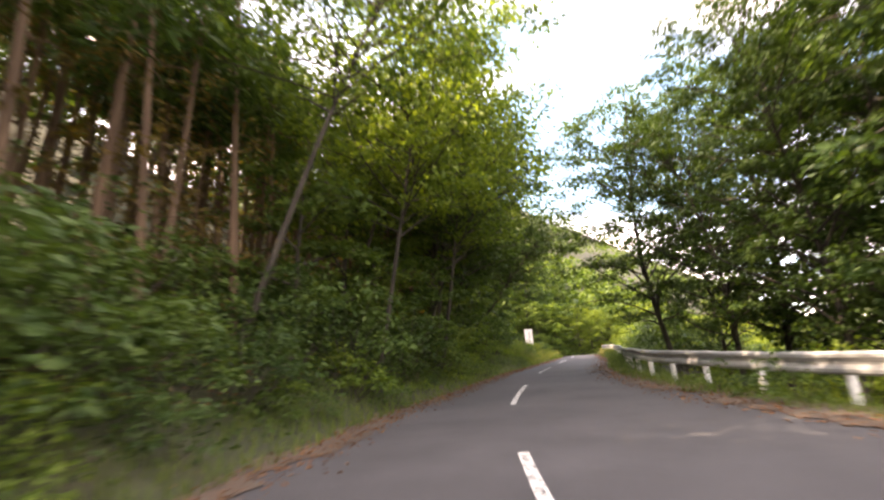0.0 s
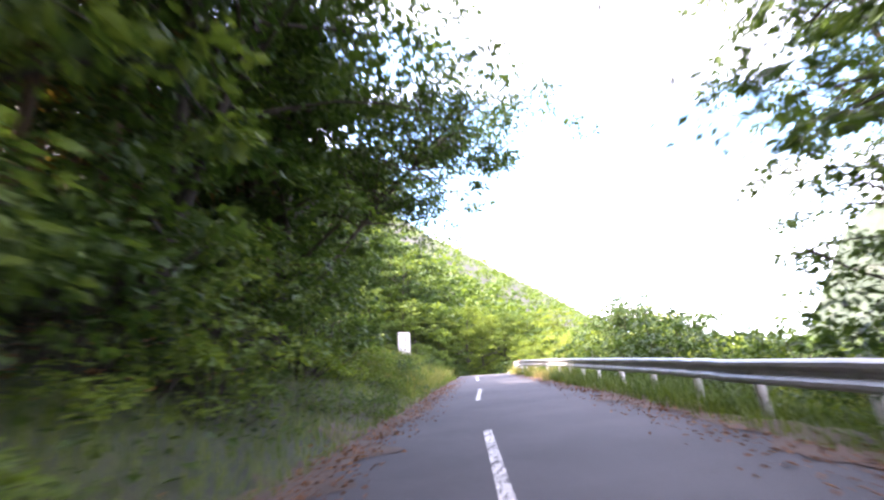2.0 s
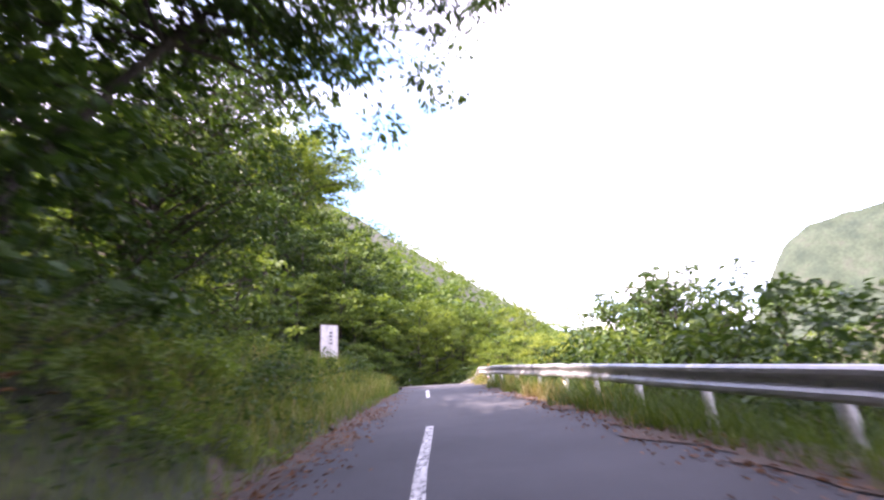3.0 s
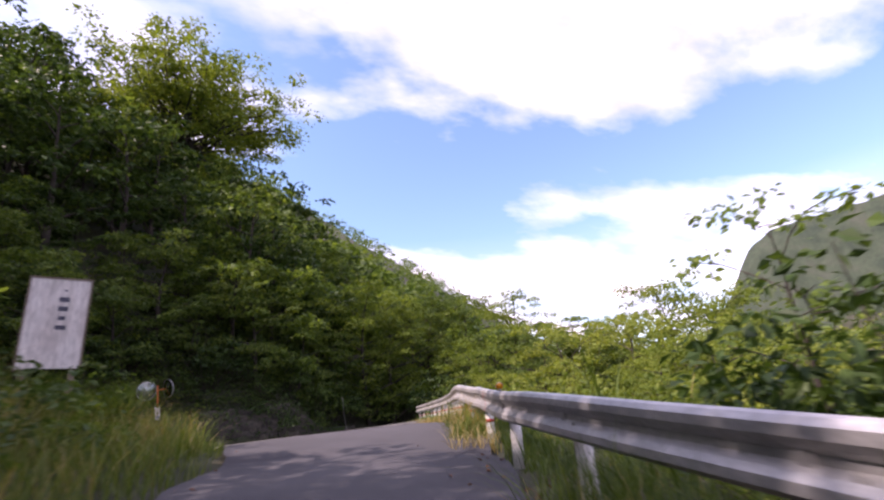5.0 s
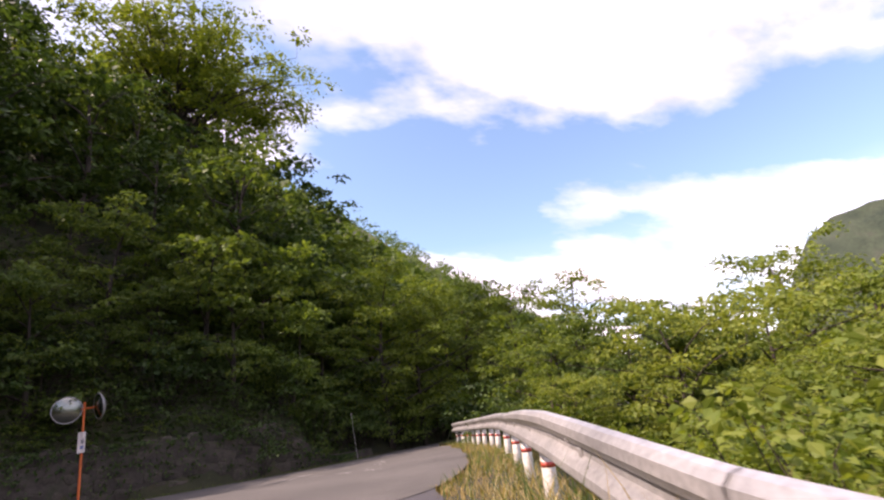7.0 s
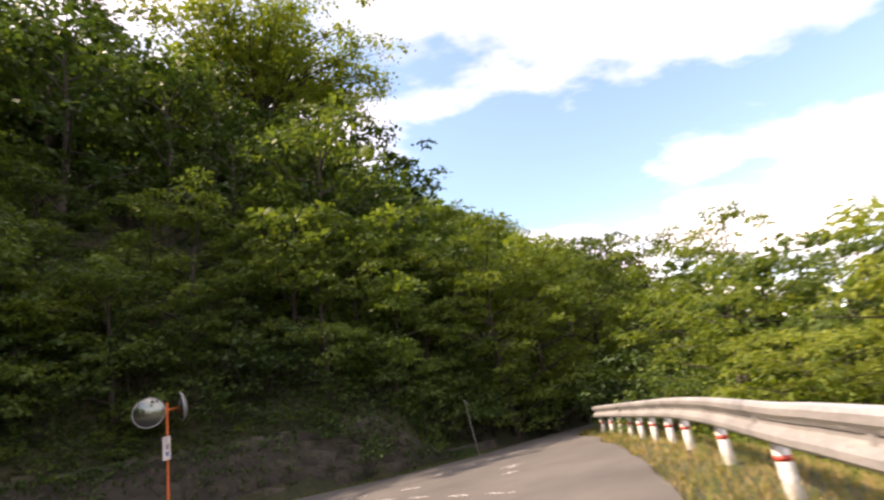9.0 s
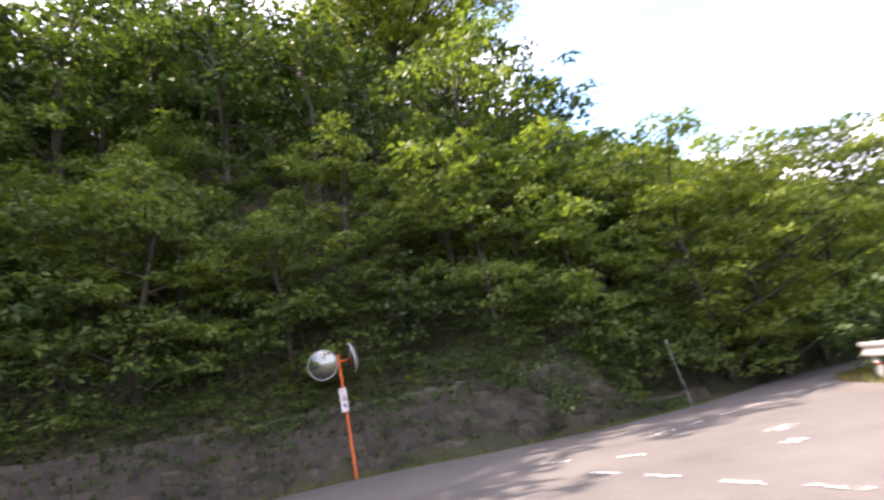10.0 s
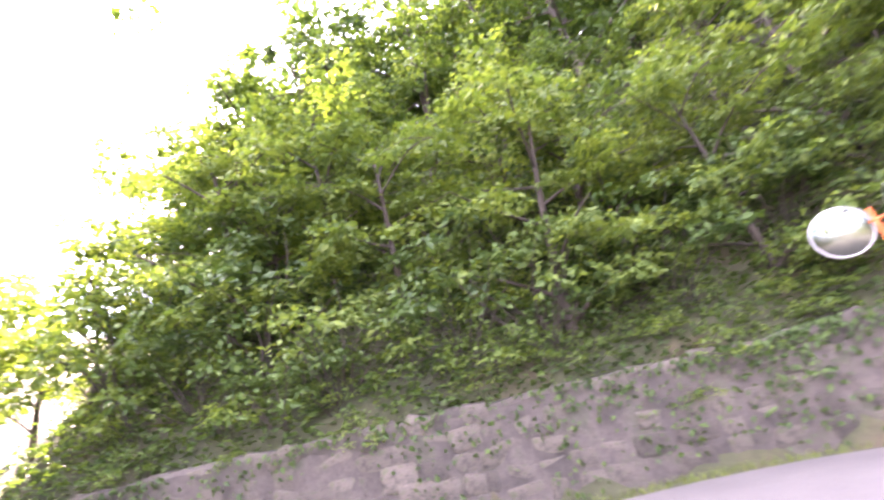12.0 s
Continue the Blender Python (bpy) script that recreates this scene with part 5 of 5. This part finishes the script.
for i, (x, y, n, h, dry) in enumerate(((15.1, 51.2, 120, 0.5, 1), (15.5, 52.1, 240, 0.75, 0), (15.85, 52.7, 220, 0.8, 1), (16.2, 53.7, 190, 0.7, 0), (16.6, 55.0, 130, 0.5, 1), (13.6, 47.0, 190, 0.7, 0), (13.2, 45.0, 190, 0.7, 1), (12.6, 43.0, 190, 0.65, 0), (11.9, 40.8, 170, 0.6, 1),
                                       (11.2, 38.4, 150, 0.55, 0), (8.6, 50.8, 260, 1.0, 0), (7.6, 48.3, 260, 1.0, 0), (6.7, 46.0, 260, 0.9, 0), (10.5, 54.0, 170, 0.7, 1), (12.9, 44.4, 160, 0.55, 0), (12.2, 42.0, 160, 0.6, 1), (11.4, 39.6, 170, 0.6, 0), (10.4, 36.2, 150, 0.5, 0))):
    tuft("grass_tuft", "dry straw-coloured grass tuft by the road" if dry else "green grass tuft by the road", x, y, n, 0.38, h, 0.011, 0.8, GRASS_DRY if dry else GRASS_GREEN, 70 + 3 * i)
JUNC_BAND = band_points(60000, 13, 24, 52, 78, 9, lambda d, rd, e, n, y: (d > 0.0) & (rd < np.where(e, 2.2, 2.4)) & (~n))
thing("grass", "short dry orange-yellow grass along the junction rail", "grass", kind="stuff", data=blades("grass", "", JUNC_BAND[:12000], 0.16, 0.013, 0.9, GRASS_DRY, 151, 2))
thing("grass", "short green grass along the junction rail", "grass", kind="stuff", data=blades("grass", "", JUNC_BAND[12000:15000], 0.2, 0.012, 0.8, GRASS_GREEN, 152, 2))
BANK_TALL = band_points(60000, 2, 12, 37, 57, 5, lambda d, rd, e, n, y: (~e) & (~n) & (d > 0.3) & (d < 3.4))
thing("tall_grass", "tall straw and green grass covering the bank", "grass", kind="stuff", data=blades("tall_grass", "", BANK_TALL[:2400], 0.8, 0.013, 0.8, GRASS_DRY, 141, 3))
thing("tall_grass", "tall green grass covering the bank below the board", "grass", kind="stuff", data=blades("tall_grass", "", BANK_TALL[2400:13000], 0.8, 0.014, 0.7, GRASS_GREEN, 142, 3))
RAIL_TALL = band_points(60000, 8, 18, 26, 54, 6, lambda d, rd, e, n, y: (d > 0.1) & (rd < 0.9))
thing("tall_grass", "tall green grass growing through the guard rail", "grass", kind="stuff", data=blades("tall_grass", "", RAIL_TALL[:6500], 0.62, 0.012, 0.7, GRASS_GREEN, 143, 3))
for i, (x, y, h) in enumerate(((16.65, 49.9, 2.0), (16.9, 49.2, 1.8), (16.2, 48.6, 1.7), (16.1, 51.6, 1.3), (15.4, 48.2, 1.2))):
    tuft("reed", "tall pale broad-bladed reed behind the guard rail", x, y, 11, 0.22, h, 0.045, 0.5, GRASS_GREEN, 120 + 4 * i, "reeds")


for i, (x, y, n, h, dry) in enumerate(((8.4, 52.6, 150, 1.15, 1), (9.0, 53.0, 130, 1.0, 1), (8.0, 51.8, 160, 1.1, 0), (7.2, 50.0, 160, 1.0, 1))):
    tuft("grass_tuft", "tall straw-coloured grass before the notice board" if dry else "tall green grass before the notice board", x, y, n, 0.42, h, 0.012, 0.7, GRASS_DRY if dry else GRASS_GREEN, 210 + 3 * i)


cover_leaves(60000, -4, 17.5, 58, 75, 304, "north", 0.95, 4.5, 0.15, LEAF_OAK, "low fern-like leaves spilling over the top of the wall", 0.5)


# ---------------------------------------------------------------- far woods and mountain
def make_far_woods():
    """The wooded slopes past the single trees: crowns of leafy tufts, joined."""
    rng = np.random.default_rng(77)
    spots = [(x, y, z, 1.0) for x, y, z in places(330, -60, 100, 88, 160, 4.4, 3, "hill", 12, 400)]
    spots += [(x, y, z, 1.6) for x, y, z in places(150, -160, 260, 160, 330, 9.0, 33, "hill", 12, 900)]
    spots += [(x, y, z, 1.7) for x, y, z in places(160, 44, 260, -60, 160, 8.0, 37, "valley", 26, 400)]
    spots += [(x, y, z, 2.1) for x, y, z in places(200, 110, 440, 190, 480, 11.0, 43, "hill", 12, 900)]
    spots += [(x, y, z, 0.7) for x, y, z in places(150, 15, 75, -12, 54, 3.6, 38, "valley", 11, 70)]
    cs, sp, per = [], [], 11
    for x, y, z, s in spots:
        n = 13
        a, rr, h = rng.uniform(0, 6.283, n), np.sqrt(rng.random(n)) * 3.4 * s, rng.random(n)
        cs.append(np.c_[x + np.cos(a) * rr, y + np.sin(a) * rr, z + (1.2 + 6.2 * h * (1 - (rr / (4.2 * s)) ** 2)) * s])
        sp.append(rng.uniform(0.9, 1.7, n) * s)
    v, f = clump_leaves(rng, np.concatenate(cs), np.concatenate(sp), per, 1.05, 0.6, 0.7, 0.2)
    thing("far_woods", "distant canopy of mixed green woods on the slopes", "woods", kind="stuff", data=mesh_from("far_woods", v, f, LEAF_OAK))


make_far_woods()


def make_mountain():
    """The steep-sided mountain across the valley."""
    n, m = 180, 44
    vs = []
    for j in range(m):
        g = j / (m - 1)
        for i in range(n):
            az = math.radians(38 + 87 * i / (n - 1))
            deg = 38 + 87 * i / (n - 1)
            crest = float(np.interp(deg, [38, 46, 51, 54.6, 56.2, 57.9, 59.8, 60.7, 62.4, 65, 70, 76, 90, 125], [-25, -18, 16, 46, 70, 102, 132, 141, 149, 153, 154, 157, 166, 130]))
            crest += 2.5 * wavy(deg * 1.0, 3.0, 0.9, 1.0)
            r = 560 - 260 * (1 - g) ** 1.2
            steep = min(1.0, max(0.0, (deg - 50) / 12))
            shape = g + steep * (g ** 1.5 * 0.8 + 0.2 * min(1, max(0, (g - 0.72) / 0.2)) - g)
            h = -38 + (crest + 38) * min(1.0, shape)
            rough = 3 * wavy(deg * 1.1 + g * 7, g * 14 - deg * 0.6, 1.0, 5.0) + 2.0 * wavy(deg * 1.7 - g * 11, g * 33 + deg, 1.0, 6.0)
            r += rough * (1.2 if 0.66 < g < 0.86 else 0.8)
            vs.append((12 + math.sin(az) * r, 48 + math.cos(az) * r, h + rough * 0.35 * (g < 0.97)))
    i = (np.arange(m - 1)[:, None] * n + np.arange(n - 1)[None, :]).ravel()
    thing("mountain", "hazy green mountain with a sheer rock edge across the valley", "mountain", kind="structure", data=mesh_from("mountain", vs, np.c_[i, i + 1, i + n + 1, i + n][:, ::-1], ROCK, True))


make_mountain()


# ---------------------------------------------------------------- retaining wall
def stone_variant(seed):
    rng = np.random.default_rng(seed)
    bm = bmesh.new()
    bmesh.ops.create_cube(bm, size=1.0)
    bmesh.ops.bevel(bm, geom=bm.edges[:], offset=0.12, segments=1, affect="EDGES")
    for v in bm.verts:
        v.co += Vector(rng.normal(size=3) * 0.045)
    return from_bm("stone", bm, STONE, True)


def make_retaining_wall():
    line = WEST_D[(WEST_D[:, 0] < 20.0)]
    g = np.gradient(line, axis=0)
    out = np.stack([g[:, 1], -g[:, 0]], 1) / np.linalg.norm(g, axis=1, keepdims=True)   # away from the road
    s = np.r_[0, np.cumsum(np.linalg.norm(np.diff(line, axis=0), axis=1))]
    z0 = road_z(line[:, 0], line[:, 1])
    n = len(line)
    rng = np.random.default_rng(9)
    wob = np.convolve(rng.normal(size=n), np.ones(9) / 9, "same") * 0.12
    prof = ((0.72, -0.4), (0.90, WALL_H - 0.1), (0.96, WALL_H - 0.02), (1.35, WALL_H + 0.0), (1.4, -0.4))
    tall = np.interp(line[:, 0], [15.2, 17.6], [1.0, 0.15])
    k = len(prof)
    vs = np.concatenate([np.c_[line[i] + out[i] * np.array([[o] for o, _ in prof]), z0[i] + np.array([(h + wob[i]) * tall[i] if h > 1 else h for _, h in prof])] for i in range(n)])
    fs = np.array([(i * k + j, i * k + j + 1, (i + 1) * k + j + 1, (i + 1) * k + j) for i in range(n - 1) for j in range(k - 1)])
    wall = thing("wall_retaining", "low mossy retaining wall of rough stones in concrete", "wall", kind="structure", data=mesh_from("wall_retaining", vs, fs, MORTAR, False))
    kinds = [stone_variant(90 + i) for i in range(8)]
    rows = 5
    count = 0
    for r in range(rows):
        t = 4.2 + rng.uniform(0, 0.3)
        hh = WALL_H / rows
        while t < s[-1] - 3 and count < 298:
            w = rng.uniform(0.24, 0.7)
            i = int(np.argmin(abs(s - t - w / 2)))
            if hh * (r + 0.9) > WALL_H * tall[i]:
                t += w
                continue
            h = hh * rng.uniform(0.85, 1.15)
            zc = z0[i] + hh * (r + 0.5) + rng.normal() * 0.025
            inset = 0.80 + 0.17 * (r + 0.5) / rows
            c = line[i] + out[i] * (inset + rng.normal() * 0.012)
            turn = math.degrees(math.atan2(out[i][1], out[i][0])) - 90
            ob = part("stone", kinds[int(rng.integers(8))], wall, m=pose(c[0], c[1], zc, rng.normal() * 3, rng.normal() * 8, turn + rng.normal() * 3) @ Matrix.Diagonal((w * 1.0, 0.12, h, 1)))
            count += 1
            t += w + 0.01


make_retaining_wall()


def make_wall_ivy():
    """Leaves that hang down the face of the wall in patches."""
    rng = np.random.default_rng(17)
    line = WEST_D[(WEST_D[:, 0] < 19.0)]
    g = np.gradient(line, axis=0)
    out = np.stack([g[:, 1], -g[:, 0]], 1) / np.linalg.norm(g, axis=1, keepdims=True)
    z0 = road_z(line[:, 0], line[:, 1])
    n = len(line)
    pts = []
    for k in range(90):
        i = int(rng.integers(2, n - 2))
        drop = rng.uniform(0.15, 1.1) if rng.random() < 0.7 else rng.uniform(0.0, 0.25)
        m = int(20 + 40 * drop)
        f = rng.random(m)
        at = np.clip(i + np.round(rng.normal(size=m) * 1.2).astype(int), 0, n - 1)
        hgt = WALL_H * np.interp(line[at, 0], [15.2, 17.6], [1.0, 0.15])
        z = z0[at] + hgt * (1.02 - f * min(1.0, drop))
        o = 0.66 + 0.2 * (z - z0[at]) / WALL_H - rng.uniform(0.0, 0.12, m)
        side = g[at] / np.linalg.norm(g[at], axis=1, keepdims=True) * rng.normal(size=(m, 1)) * 0.16
        pts.append(np.c_[line[at] + out[at] * o[:, None] + side, z])
    pts = np.concatenate(pts)
    m = len(pts)
    along = unit(np.c_[rng.normal(size=(m, 2)) * 0.6, -0.8 + rng.normal(size=m) * 0.3])
    nrm = unit(rng.normal(size=(m, 3)) * 0.5 + np.array([0.2, -0.8, 0.5]))
    ln = 0.11 * rng.uniform(0.5, 1.3, m)
    v, f = leaf_quads(pts, along, nrm, ln, ln * 0.7, 0.3)
    thing("ivy", "patches of dark green ivy hanging down the wall face", "ivy", kind="stuff", data=mesh_from("ivy", v, f, LEAF_DARK))


make_wall_ivy()


# ---------------------------------------------------------------- wooded ridge below the mountain
def make_ridge():
    """The lower wooded spur between the valley and the mountain, with its canopy."""
    n, m = 120, 26
    az = np.radians(np.linspace(50, 122, n))[None, :].repeat(m, 0)
    g = np.linspace(0, 1, m)[:, None].repeat(n, 1)
    deg = np.degrees(az)
    crest = np.interp(deg, [50, 55, 58, 62, 66, 72, 80, 100, 122], [-34, -12, 4, 20, 33, 42, 46, 52, 40]) + 4 * wavy(deg, g, 0.9, 3.0)
    r = 190 + 130 * g
    z = -36 + (crest + 36) * np.sin(g * np.pi / 2) ** 1.3 + 1.5 * wavy(deg * 0.9, g * 12, 1.0, 2.0) * (g < 0.97)
    x, y = 12 + np.sin(az) * r, 48 + np.cos(az) * r
    i = (np.arange(m - 1)[:, None] * n + np.arange(n - 1)[None, :]).ravel()
    thing("wooded_ridge", "low wooded spur below the mountain", "ridge", kind="structure", data=mesh_from("wooded_ridge", np.c_[x.ravel(), y.ravel(), z.ravel()], np.c_[i, i + 1, i + n + 1, i + n][:, ::-1], SOIL, True))
    rng = np.random.default_rng(91)
    k = rng.integers(n, x.size, 1500)
    c = np.c_[x.ravel()[k] + rng.normal(size=1500) * 2.5, y.ravel()[k] + rng.normal(size=1500) * 2.5, z.ravel()[k] + rng.uniform(0.5, 3.5, 1500)]
    v, f = clump_leaves(rng, c, rng.uniform(2.2, 4.2, 1500), 18, 1.2, 0.6, 0.7, 0.2, 1.2)
    thing("ridge_canopy", "hazy green tree canopy on the low spur", "woods", kind="stuff", data=mesh_from("ridge_canopy", v, f, LEAF_OAK))


make_ridge()
